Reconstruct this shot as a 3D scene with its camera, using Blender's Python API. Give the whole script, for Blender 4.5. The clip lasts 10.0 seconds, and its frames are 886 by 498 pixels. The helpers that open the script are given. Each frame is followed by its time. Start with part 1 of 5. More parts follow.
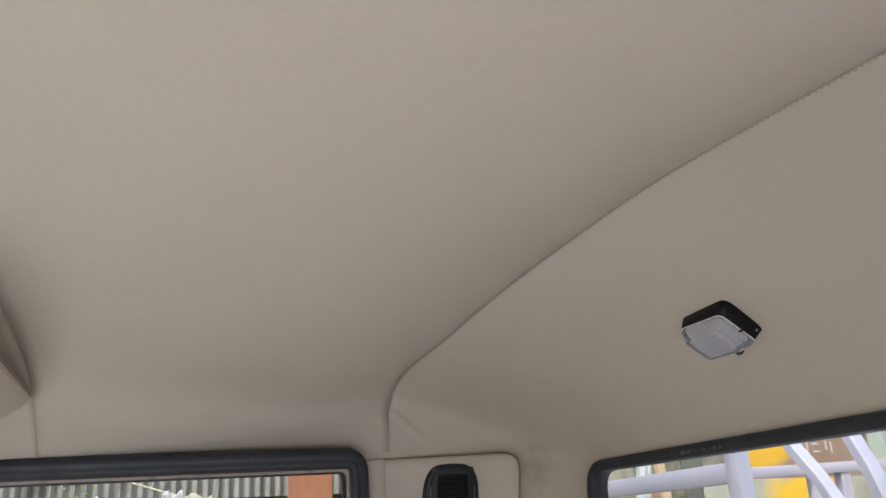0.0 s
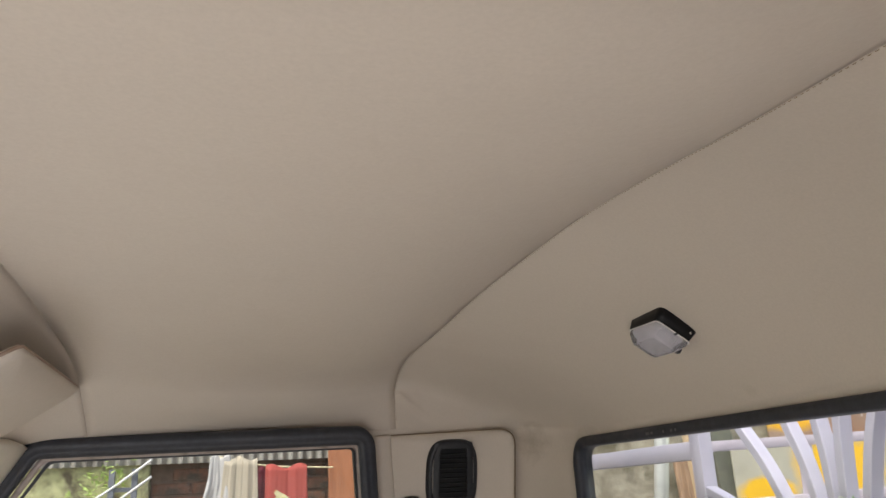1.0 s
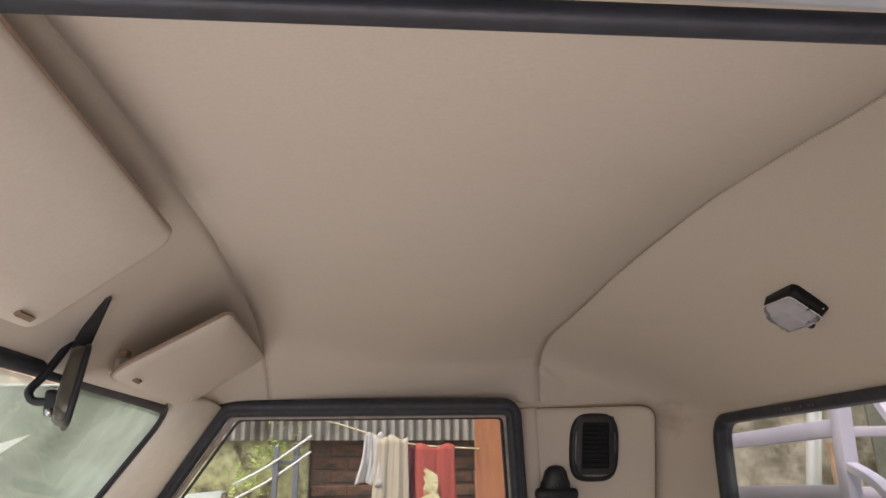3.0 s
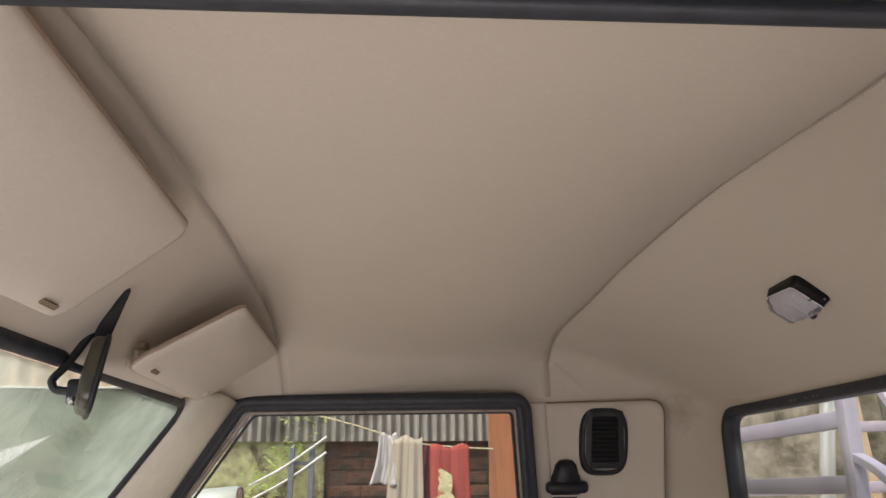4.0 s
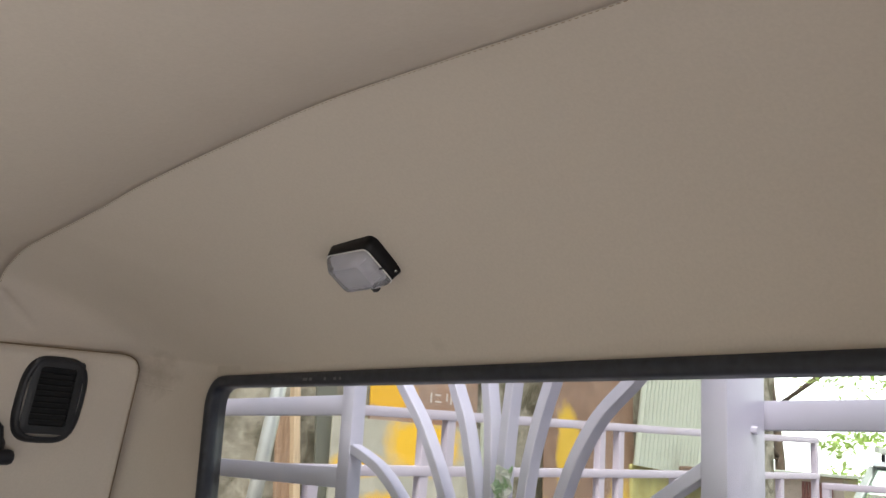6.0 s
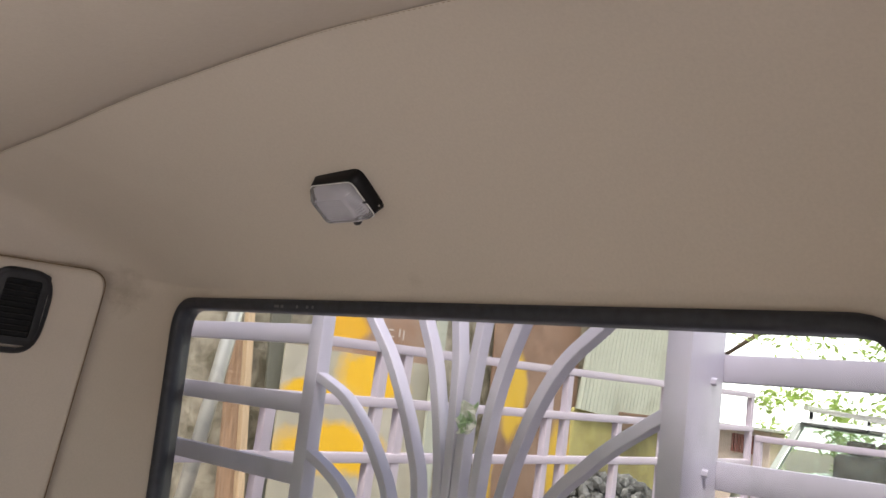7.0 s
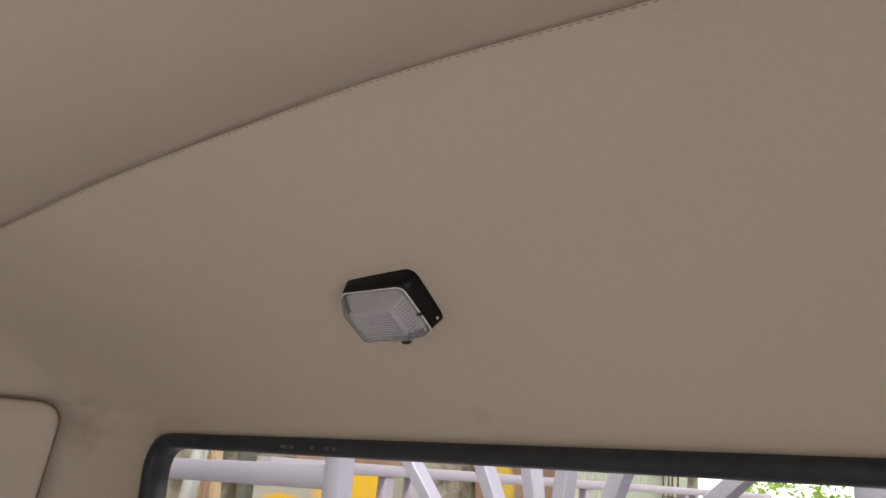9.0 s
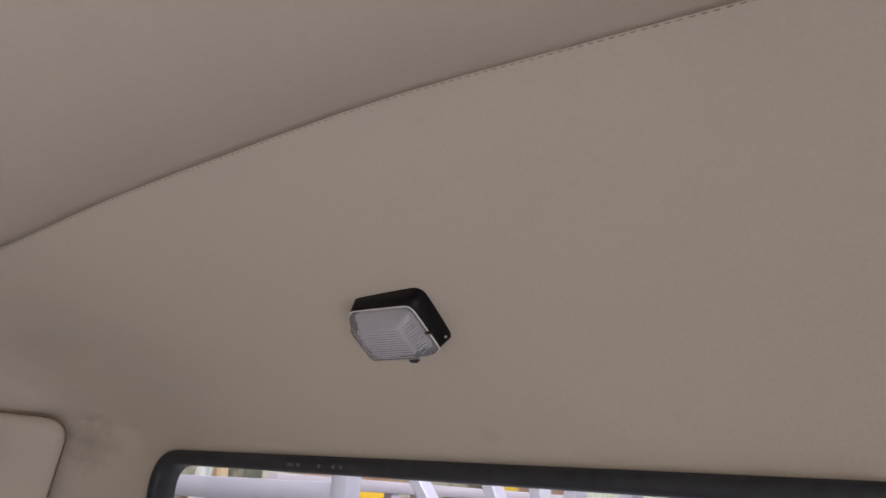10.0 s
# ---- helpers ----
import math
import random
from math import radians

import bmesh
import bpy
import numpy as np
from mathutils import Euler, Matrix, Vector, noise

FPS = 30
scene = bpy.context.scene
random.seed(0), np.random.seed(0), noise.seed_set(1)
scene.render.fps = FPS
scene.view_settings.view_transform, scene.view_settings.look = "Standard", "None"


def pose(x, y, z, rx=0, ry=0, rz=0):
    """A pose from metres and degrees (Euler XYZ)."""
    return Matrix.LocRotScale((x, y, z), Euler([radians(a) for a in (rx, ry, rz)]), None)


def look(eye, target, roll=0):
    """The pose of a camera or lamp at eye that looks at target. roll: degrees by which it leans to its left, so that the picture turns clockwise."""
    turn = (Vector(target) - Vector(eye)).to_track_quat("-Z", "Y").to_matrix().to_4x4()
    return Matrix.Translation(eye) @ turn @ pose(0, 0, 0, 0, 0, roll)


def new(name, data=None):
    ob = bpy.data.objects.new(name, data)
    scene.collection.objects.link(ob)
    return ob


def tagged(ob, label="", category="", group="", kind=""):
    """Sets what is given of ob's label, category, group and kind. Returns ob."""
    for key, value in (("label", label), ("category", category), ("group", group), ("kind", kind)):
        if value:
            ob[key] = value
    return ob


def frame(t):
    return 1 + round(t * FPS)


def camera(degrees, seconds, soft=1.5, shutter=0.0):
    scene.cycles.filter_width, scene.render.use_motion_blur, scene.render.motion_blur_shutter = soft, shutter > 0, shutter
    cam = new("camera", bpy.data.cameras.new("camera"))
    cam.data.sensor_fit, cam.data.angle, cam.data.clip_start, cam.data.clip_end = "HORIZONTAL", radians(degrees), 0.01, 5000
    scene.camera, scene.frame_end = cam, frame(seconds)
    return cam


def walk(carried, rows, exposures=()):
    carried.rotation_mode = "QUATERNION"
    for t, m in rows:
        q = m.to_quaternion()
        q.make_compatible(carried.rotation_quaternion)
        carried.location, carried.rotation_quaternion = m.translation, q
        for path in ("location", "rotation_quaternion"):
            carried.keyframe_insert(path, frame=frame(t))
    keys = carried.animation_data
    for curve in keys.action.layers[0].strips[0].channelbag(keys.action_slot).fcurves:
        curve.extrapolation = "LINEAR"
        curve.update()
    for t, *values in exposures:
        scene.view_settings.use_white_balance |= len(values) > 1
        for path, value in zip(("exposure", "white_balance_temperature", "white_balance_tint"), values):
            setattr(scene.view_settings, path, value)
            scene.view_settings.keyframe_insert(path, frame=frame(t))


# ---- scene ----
cam = camera(56.7, 10.0)
PATH = [
    (0, (-0.3071, -0.6089, 1.5591), (0.3305, 1.1871, 2.1657), -2.67),
    (0.5, (-0.2823, -0.6836, 1.5574), (0.3126, 1.1523, 2.0823), -2.35),
    (1, (-0.2706, -0.7673, 1.5777), (0.2643, 1.0884, 2.0975), -2.53),
    (1.5, (-0.2858, -0.7971, 1.5741), (0.1417, 1.0869, 2.0916), -2.23),
    (2, (-0.2944, -0.8217, 1.5693), (0.0300, 1.0858, 2.0755), -1.72),
    (2.5, (-0.2966, -0.8418, 1.5545), (-0.0512, 1.0789, 2.0551), -0.90),
    (2.7, (-0.2959, -0.8496, 1.5480), (-0.0744, 1.0739, 2.0493), -0.65),
    (3.8, (-0.2943, -0.8934, 1.5230), (-0.1353, 1.0309, 2.0446), 0.04),
    (4, (-0.2891, -0.8870, 1.5215), (-0.1288, 1.0389, 2.0365), -0.36),
    (4.5, (-0.2619, -0.8296, 1.5368), (0.0871, 1.0792, 2.0214), -1.60),
    (5, (-0.2484, -0.7117, 1.5567), (0.4742, 1.0878, 2.0462), -0.91),
    (5.5, (-0.2438, -0.6217, 1.5634), (0.8341, 0.9866, 2.0650), 0.99),
    (6, (-0.2615, -0.5913, 1.5518), (1.0424, 0.8557, 2.0059), 4.34),
    (6.2, (-0.2675, -0.5870, 1.5503), (1.0784, 0.8289, 1.9792), 5.31),
    (7.3, (-0.2902, -0.5785, 1.5456), (1.1246, 0.8028, 1.8464), 7.78),
    (7.5, (-0.2903, -0.5717, 1.5441), (1.1200, 0.8146, 1.8433), 7.46),
    (8, (-0.2626, -0.4857, 1.5547), (1.1402, 0.9027, 1.8778), 7.16),
    (8.5, (-0.2301, -0.4067, 1.5866), (1.2032, 0.9389, 1.9542), 4.03),
    (9, (-0.2025, -0.3697, 1.5955), (1.2139, 0.9324, 2.1417), 5.60),
    (9.5, (-0.2108, -0.3631, 1.6123), (1.2374, 0.8960, 2.1758), 3.81),
    (10, (-0.2032, -0.3675, 1.5991), (1.1941, 0.9419, 2.1762), 5.92),
]
EXPOSURE = [
    (0.0, 0.62, 5850, 10), (0.5, 0.59, 6150, 13), (1.0, 0.58, 6320, 12), (1.5, 0.48, 6620, 20), (2.0, 0.46, 6500, 19), (2.5, 0.43, 6580, 19), (4.0, 0.36, 6580, 16), (4.5, 0.40, 6650, 18),
    (5.0, 0.47, 6590, 13), (5.5, 0.48, 6400, 9), (6.0, 0.50, 6150, 12), (7.5, 0.39, 6580, 18), (8.0, 0.36, 6620, 18), (8.5, 0.33, 6650, 17), (9.0, 0.34, 6500, 16), (9.5, 0.38, 6130, 15), (10.0, 0.45, 6050, 18),
]
walk(cam, [(t, look(eye, target, roll)) for t, eye, target, roll in PATH], EXPOSURE)


# ---- light ----
world = bpy.data.worlds.new("sky")
scene.world = world
world.use_nodes = True
wn = world.node_tree.nodes
sky = wn.new("ShaderNodeTexSky")
sky.sky_type = "NISHITA"
sky.sun_disc = False
SUN_EL, SUN_AZ = radians(61), radians(228)
sky.sun_elevation, sky.sun_rotation = SUN_EL, SUN_AZ
sky.air_density, sky.dust_density = 0.7, 4.0
world.node_tree.links.new(sky.outputs[0], wn["Background"].inputs[0])
wn["Background"].inputs[1].default_value = 0.15
sun = bpy.data.lights.new("sun", "SUN")
sun.energy, sun.angle, sun.color = 2.7, radians(12), (1.0, 0.97, 0.92)
sun_dir = Vector((math.sin(SUN_AZ) * math.cos(SUN_EL), math.cos(SUN_AZ) * math.cos(SUN_EL), math.sin(SUN_EL)))
sun_ob = new("sun", sun)
sun_ob.matrix_world = look(sun_dir * 30, (0, 0, 0))


def fill_light(name, eye, target, sx, sy, watts, colour=(1, 1, 1)):
    """Added area lamp near an opening, brightening the lining beyond the sky's own light."""
    d = bpy.data.lights.new(name, "AREA")
    d.shape, d.size, d.size_y, d.energy, d.color, d.spread = "RECTANGLE", sx, sy, watts, colour, radians(115)
    o = new(name, d)
    o.matrix_world = look(eye, target)
    return o


fill_light("windscreen_skylight", (-0.93, 0.02, 1.13), (-0.74, 0.06, 1.85), 1.0, 0.22, 0.45, (1.0, 1.0, 1.0))
fill_light("doorway_skylight", (-0.50, -1.15, 1.12), (-0.66, 0.40, 1.72), 0.9, 0.50, 2.2, (1.0, 1.0, 1.0))


# ---- materials ----
def ramp(nt, fac, stops):
    r = nt.nodes.new("ShaderNodeValToRGB")
    el = r.color_ramp.elements
    while len(el) < len(stops):
        el.new(0.5)
    for e, (p, c) in zip(el, stops):
        e.position, e.color = p, (*c, 1)
    nt.links.new(fac, r.inputs[0])
    return r.outputs[0]


def noise_tex(nt, vec, scale, detail=4.0, rough=0.55, distortion=0.0):
    n = nt.nodes.new("ShaderNodeTexNoise")
    n.inputs["Scale"].default_value, n.inputs["Detail"].default_value = scale, detail
    n.inputs["Roughness"].default_value, n.inputs["Distortion"].default_value = rough, distortion
    nt.links.new(vec, n.inputs["Vector"])
    return n.outputs["Fac"]


def mix(nt, fac, a, b, mode="MIX"):
    m = nt.nodes.new("ShaderNodeMix")
    m.data_type, m.blend_type = "RGBA", mode
    for sock, v in ((m.inputs[0], fac), (m.inputs[6], a), (m.inputs[7], b)):
        if isinstance(v, (int, float)):
            sock.default_value = v
        elif isinstance(v, tuple):
            sock.default_value = (*v, 1)
        else:
            nt.links.new(v, sock)
    return m.outputs[2]


def material(name, colour, rough=0.6, metal=0.0, stain=None, stain_at=(0.5, 0.7), stain_scale=4.0, grain=0.06,
             grain_scale=60.0, bump=0.1, bump_scale=200.0, bump_dist=0.001, vary=0.0, coat=0.0, spec=0.5, stretch=(1, 1, 1)):
    """A painted, woven or mineral surface: base colour, fine grain, larger stains, fine relief."""
    m = bpy.data.materials.new(name)
    m.use_nodes = True
    nt = m.node_tree
    p = nt.nodes["Principled BSDF"]
    tc = nt.nodes.new("ShaderNodeTexCoord")
    mp = nt.nodes.new("ShaderNodeMapping")
    mp.inputs["Scale"].default_value = stretch
    nt.links.new(tc.outputs["Object"], mp.inputs[0])
    vec = mp.outputs[0]
    g = noise_tex(nt, vec, grain_scale, 3)
    lo, hi = tuple(c * (1 - grain) for c in colour), tuple(min(1, c * (1 + grain)) for c in colour)
    col = ramp(nt, g, [(0.3, lo), (0.7, hi)])
    if stain:
        s = ramp(nt, noise_tex(nt, vec, stain_scale, 7, 0.62, 0.3), [(stain_at[0], (0, 0, 0)), (stain_at[1], (1, 1, 1))])
        col = mix(nt, s, col, stain)
    if vary:
        oi = nt.nodes.new("ShaderNodeObjectInfo")
        v = ramp(nt, oi.outputs["Random"], [(0, (1 - vary,) * 3), (1, (1.0,) * 3)])
        col = mix(nt, 1.0, col, v, "MULTIPLY")
    nt.links.new(col, p.inputs["Base Color"])
    r = ramp(nt, noise_tex(nt, vec, grain_scale * 0.4, 3), [(0.3, (max(0, rough - 0.07),) * 3), (0.7, (min(1, rough + 0.07),) * 3)])
    nt.links.new(r, p.inputs["Roughness"])
    p.inputs["Metallic"].default_value = metal
    p.inputs["Coat Weight"].default_value = coat
    p.inputs["Specular IOR Level"].default_value = spec
    if bump:
        b = nt.nodes.new("ShaderNodeBump")
        b.inputs["Strength"].default_value, b.inputs["Distance"].default_value = bump, bump_dist
        nt.links.new(noise_tex(nt, vec, bump_scale, 4), b.inputs["Height"])
        nt.links.new(b.outputs[0], p.inputs["Normal"])
    return m


def glass_pane(name, tint=(0.95, 0.97, 0.95), dust=0.06, dust_colour=(0.7, 0.72, 0.66), dust_scale=6.0):
    """Thin clear pane with a film of dust."""
    m = bpy.data.materials.new(name)
    m.use_nodes = True
    nt = m.node_tree
    nt.nodes.remove(nt.nodes["Principled BSDF"])
    out = nt.nodes["Material Output"]
    tr, gl, df = (nt.nodes.new("ShaderNodeBsdf" + k) for k in ("Transparent", "Glossy", "Diffuse"))
    tl = nt.nodes.new("ShaderNodeBsdfTranslucent")
    tr.inputs[0].default_value = (*tint, 1)
    gl.inputs[0].default_value, gl.inputs["Roughness"].default_value = (1, 1, 1, 1), 0.01
    df.inputs[0].default_value = tl.inputs[0].default_value = (*dust_colour, 1)
    lw = nt.nodes.new("ShaderNodeLayerWeight")
    pw, fr = nt.nodes.new("ShaderNodeMath"), nt.nodes.new("ShaderNodeMath")
    pw.operation, fr.operation = "POWER", "MULTIPLY_ADD"
    pw.inputs[1].default_value, fr.inputs[1].default_value, fr.inputs[2].default_value = 5.0, 0.8, 0.018
    lw.inputs[0].default_value = 0.5
    nt.links.new(lw.outputs["Facing"], pw.inputs[0])
    nt.links.new(pw.outputs[0], fr.inputs[0])
    a, b, c = (nt.nodes.new("ShaderNodeMixShader") for _ in range(3))
    c.inputs[0].default_value = 0.5
    nt.links.new(df.outputs[0], c.inputs[1])
    nt.links.new(tl.outputs[0], c.inputs[2])
    tc = nt.nodes.new("ShaderNodeTexCoord")
    d = ramp(nt, noise_tex(nt, tc.outputs["Object"], dust_scale, 5, 0.6), [(0.32, (dust * 0.35,) * 3), (0.68, (dust * 1.8,) * 3)])
    nt.links.new(d, a.inputs[0])
    nt.links.new(tr.outputs[0], a.inputs[1])
    nt.links.new(c.outputs[0], a.inputs[2])
    nt.links.new(fr.outputs[0], b.inputs[0])
    nt.links.new(a.outputs[0], b.inputs[1])
    nt.links.new(gl.outputs[0], b.inputs[2])
    nt.links.new(b.outputs[0], out.inputs[0])
    return m


CREAM = material("cream_vinyl", (0.57, 0.506, 0.432), 0.62, stain=(0.53, 0.465, 0.395), stain_at=(0.5, 0.85), stain_scale=2.5, grain=0.03, grain_scale=350,
                 bump=0.25, bump_scale=900, bump_dist=0.0004, spec=0.3)
VISOR = material("visor_vinyl", (0.60, 0.54, 0.47), 0.6, grain=0.03, grain_scale=300, bump=0.25, bump_scale=900, bump_dist=0.0004, spec=0.3)
CREAM_PAINT = material("cream_paint", (0.85, 0.80, 0.69), 0.4, grain=0.03, stain=(0.68, 0.62, 0.52), stain_at=(0.55, 0.9), bump=0.05)
THREAD = material("thread", (0.22, 0.16, 0.10), 0.8, grain=0.15)
WELT = material("brown_welt_vinyl", (0.36, 0.265, 0.205), 0.6, grain=0.08, grain_scale=120, stain=(0.22, 0.14, 0.09), stain_at=(0.55, 0.8), stain_scale=18)
STITCH = material("stitch_thread", (0.31, 0.24, 0.15), 0.8, grain=0.15)
RUBBER = material("black_rubber", (0.024, 0.026, 0.034), 0.52, spec=0.5, grain=0.25, grain_scale=90, bump=0.3, bump_scale=300, stain=(0.022, 0.022, 0.025), stain_at=(0.55, 0.8), stain_scale=25)
BLACK = material("black_plastic", (0.014, 0.014, 0.017), 0.42, spec=0.4, grain=0.2, bump=0.25, bump_scale=700)
DARKSLOT = material("vent_black", (0.004, 0.004, 0.005), 0.75, grain=0.2)
GREYPLASTIC = material("vent_grey", (0.018, 0.0185, 0.021), 0.5, grain=0.2, bump=0.2, bump_scale=500)
FRAME_METAL = material("door_frame_paint", (0.34, 0.28, 0.25), 0.4, grain=0.1, stain=(0.12, 0.10, 0.09), stain_at=(0.5, 0.7), stain_scale=30)
BODY = material("body_paint", (0.42, 0.44, 0.48), 0.55, grain=0.03)
BED = material("dark_bed_floor", (0.10, 0.10, 0.11), 0.7, grain=0.15, stain=(0.16, 0.12, 0.09), stain_at=(0.5, 0.7), stain_scale=3)
FLOOR = material("pale_floor", (0.42, 0.38, 0.33), 0.8, grain=0.1)
GUARD = material("guard_paint", (0.52, 0.49, 0.58), 0.38, grain=0.04, stain=(0.36, 0.34, 0.39), stain_at=(0.58, 0.85), stain_scale=9, bump=0.12, bump_scale=40)
RAIL = material("rail_paint", (0.56, 0.49, 0.535), 0.45, grain=0.04, stain=(0.50, 0.42, 0.38), stain_at=(0.6, 0.85), stain_scale=7)
STEEL = material("bright_steel", (0.6, 0.6, 0.6), 0.25, 1.0)
GLASS = glass_pane("door_glass", dust=0.008)
GLASS_REAR = glass_pane("rear_glass", dust=0.008)
# Film also stands in for glare and dash reflections on the dusty screen.
GLASS_FRONT = glass_pane("windscreen_glass", tint=(0.80, 0.88, 0.80), dust=0.30, dust_colour=(0.76, 0.90, 0.74), dust_scale=3.0)
MOSSY = material("mossy_wall", (0.42, 0.42, 0.21), 0.9, stain=(0.13, 0.11, 0.06), stain_at=(0.50, 0.62), stain_scale=7, grain=0.32, grain_scale=26, bump=0.5, bump_scale=60, bump_dist=0.008)
BRICKRED = material("old_brick", (0.235, 0.105, 0.055), 0.9, stain=(0.085, 0.062, 0.042), stain_at=(0.42, 0.56), stain_scale=9, grain=0.35, grain_scale=14, bump=0.7, bump_scale=30, bump_dist=0.02, vary=0.3)
MORTAR = material("dark_mortar", (0.12, 0.078, 0.050), 0.95, grain=0.4, grain_scale=20, bump=0.7, bump_scale=30, bump_dist=0.02)
CONCRETE = material("concrete", (0.40, 0.36, 0.265), 0.9, stain=(0.12, 0.105, 0.06), stain_at=(0.46, 0.62), stain_scale=5, grain=0.28, grain_scale=16, bump=0.5, bump_scale=40, bump_dist=0.01)
CORR_GREY = material("grey_corrugated", (0.36, 0.345, 0.30), 0.8, spec=0.15, stain=(0.17, 0.155, 0.13), stain_at=(0.52, 0.7), stain_scale=3, grain=0.1, grain_scale=12)
CORR_PEACH = material("peach_corrugated", (0.62, 0.46, 0.34), 0.6, grain=0.08, stain=(0.45, 0.32, 0.22), stain_scale=4)
CORR_WHITE = material("pale_corrugated", (0.50, 0.53, 0.42), 0.55, stain=(0.36, 0.37, 0.28), stain_at=(0.52, 0.75), stain_scale=3, grain=0.08)
BOARD = material("orange_board", (0.42, 0.17, 0.075), 0.5, grain=0.12, grain_scale=10, stretch=(6, 6, 0.6), stain=(0.30, 0.11, 0.05), stain_scale=2)
TIMBER = material("raw_timber", (0.38, 0.25, 0.155), 0.75, grain=0.25, grain_scale=14, stretch=(5, 5, 0.5), stain=(0.24, 0.14, 0.07), stain_scale=3)
GALV = material("galvanised", (0.60, 0.60, 0.53), 0.42, 0.45, grain=0.12, grain_scale=12, stain=(0.40, 0.40, 0.36), stain_scale=6)
GREENPANEL = material("green_grey_panel", (0.44, 0.46, 0.36), 0.6, grain=0.06, stain=(0.20, 0.22, 0.16), stain_scale=3)
LADDER = material("blue_grey_steel", (0.12, 0.13, 0.145), 0.5, grain=0.1)
PLAIN_WHITE = material("plain_white", (0.80, 0.80, 0.78), 0.3, grain=0.02)
BEIGE_CLOTH = material("beige_cloth", (0.43, 0.375, 0.28), 0.9, grain=0.08, grain_scale=200, bump=0.3, bump_scale=500)
RED_CLOTH = material("red_cloth", (0.36, 0.065, 0.05), 0.9, grain=0.1, grain_scale=200, bump=0.3, bump_scale=500)
MAROON = material("maroon_cloth", (0.16, 0.02, 0.035), 0.9, grain=0.1, grain_scale=200)
WHITE_CLOTH = material("white_cloth", (0.46, 0.445, 0.42), 0.9, grain=0.06, grain_scale=200)
ROPE = material("rope", (0.65, 0.58, 0.36), 0.9, grain=0.2)
EARTH = material("earth", (0.24, 0.19, 0.14), 0.95, stain=(0.14, 0.11, 0.08), stain_at=(0.45, 0.7), stain_scale=1.3, grain=0.2, grain_scale=12, bump=0.6, bump_scale=18, bump_dist=0.02)
LEAF = material("leaf", (0.22, 0.31, 0.08), 0.5, grain=0.4, grain_scale=3, spec=0.3)
leaf_nt = LEAF.node_tree
leaf_tl, leaf_mx = leaf_nt.nodes.new("ShaderNodeBsdfTranslucent"), leaf_nt.nodes.new("ShaderNodeMixShader")
leaf_tl.inputs[0].default_value, leaf_mx.inputs[0].default_value = (0.72, 0.90, 0.32, 1), 0.66
leaf_nt.links.new(leaf_nt.nodes["Principled BSDF"].outputs[0], leaf_mx.inputs[1])
leaf_nt.links.new(leaf_tl.outputs[0], leaf_mx.inputs[2])
leaf_nt.links.new(leaf_mx.outputs[0], leaf_nt.nodes["Material Output"].inputs[0])
BARK = material("bark", (0.14, 0.10, 0.07), 0.9, grain=0.3, grain_scale=20, bump=0.6, bump_scale=30, bump_dist=0.01)
SUVPAINT = material("vehicle_green_paint", (0.42, 0.46, 0.40), 0.3, coat=0.6, grain=0.04)
SUVWHITE = material("vehicle_white_paint", (0.75, 0.76, 0.74), 0.35, coat=0.6, grain=0.02)
COAL = material("dark_stone", (0.20, 0.20, 0.18), 0.8, grain=0.5, grain_scale=2, vary=0.75)
REDROOF = material("red_oxide", (0.24, 0.085, 0.06), 0.7, grain=0.15)
CHALK = material("chalk", (0.62, 0.54, 0.46), 0.9, grain=0.1)


# ---- building helpers ----
def part(name, bm, mat, parent=None, label="", smooth=False):
    """Links a bmesh as one mesh object, under its thing if one is given."""
    me = bpy.data.meshes.new(name)
    bmesh.ops.recalc_face_normals(bm, faces=bm.faces)
    bm.to_mesh(me)
    bm.free()
    me.materials.append(mat)
    if smooth:
        for p in me.polygons:
            p.use_smooth = True
    ob = new(name, me)
    ob.parent = parent
    if label:
        ob["label"] = label
    return ob


def thing(name, at, label, category, group="", kind=""):
    o = new(name)
    o.location = at
    return tagged(o, label, category, group, kind)


def rel(ob, parent):
    """Keeps a part that was built in world places where it is, under a parent that stands elsewhere."""
    ob.parent = parent
    ob.matrix_parent_inverse = Matrix.Translation(parent.location).inverted()
    return ob


def grid_bm(rows, closed=False):
    """A sheet through rows of points."""
    bm = bmesh.new()
    vs = [[bm.verts.new(p) for p in r] for r in rows]
    for a, b in zip(vs, vs[1:]):
        n = len(a)
        for i in range(n if closed else n - 1):
            j = (i + 1) % n
            bm.faces.new((a[i], a[j], b[j], b[i]))
    return bm


def box_bm(cx, cy, cz, sx, sy, sz, bevel=0.0, segs=2, bm=None):
    own = bm is None
    bm = bm or bmesh.new()
    m = Matrix.Translation((cx, cy, cz)) @ Matrix.Diagonal((sx, sy, sz, 1))
    r = bmesh.ops.create_cube(bm, size=1.0, matrix=m)
    if bevel:
        es = {e for v in r["verts"] for e in v.link_edges}
        bmesh.ops.bevel(bm, geom=list(es), offset=bevel, segments=segs, affect="EDGES", profile=0.5)
    return bm


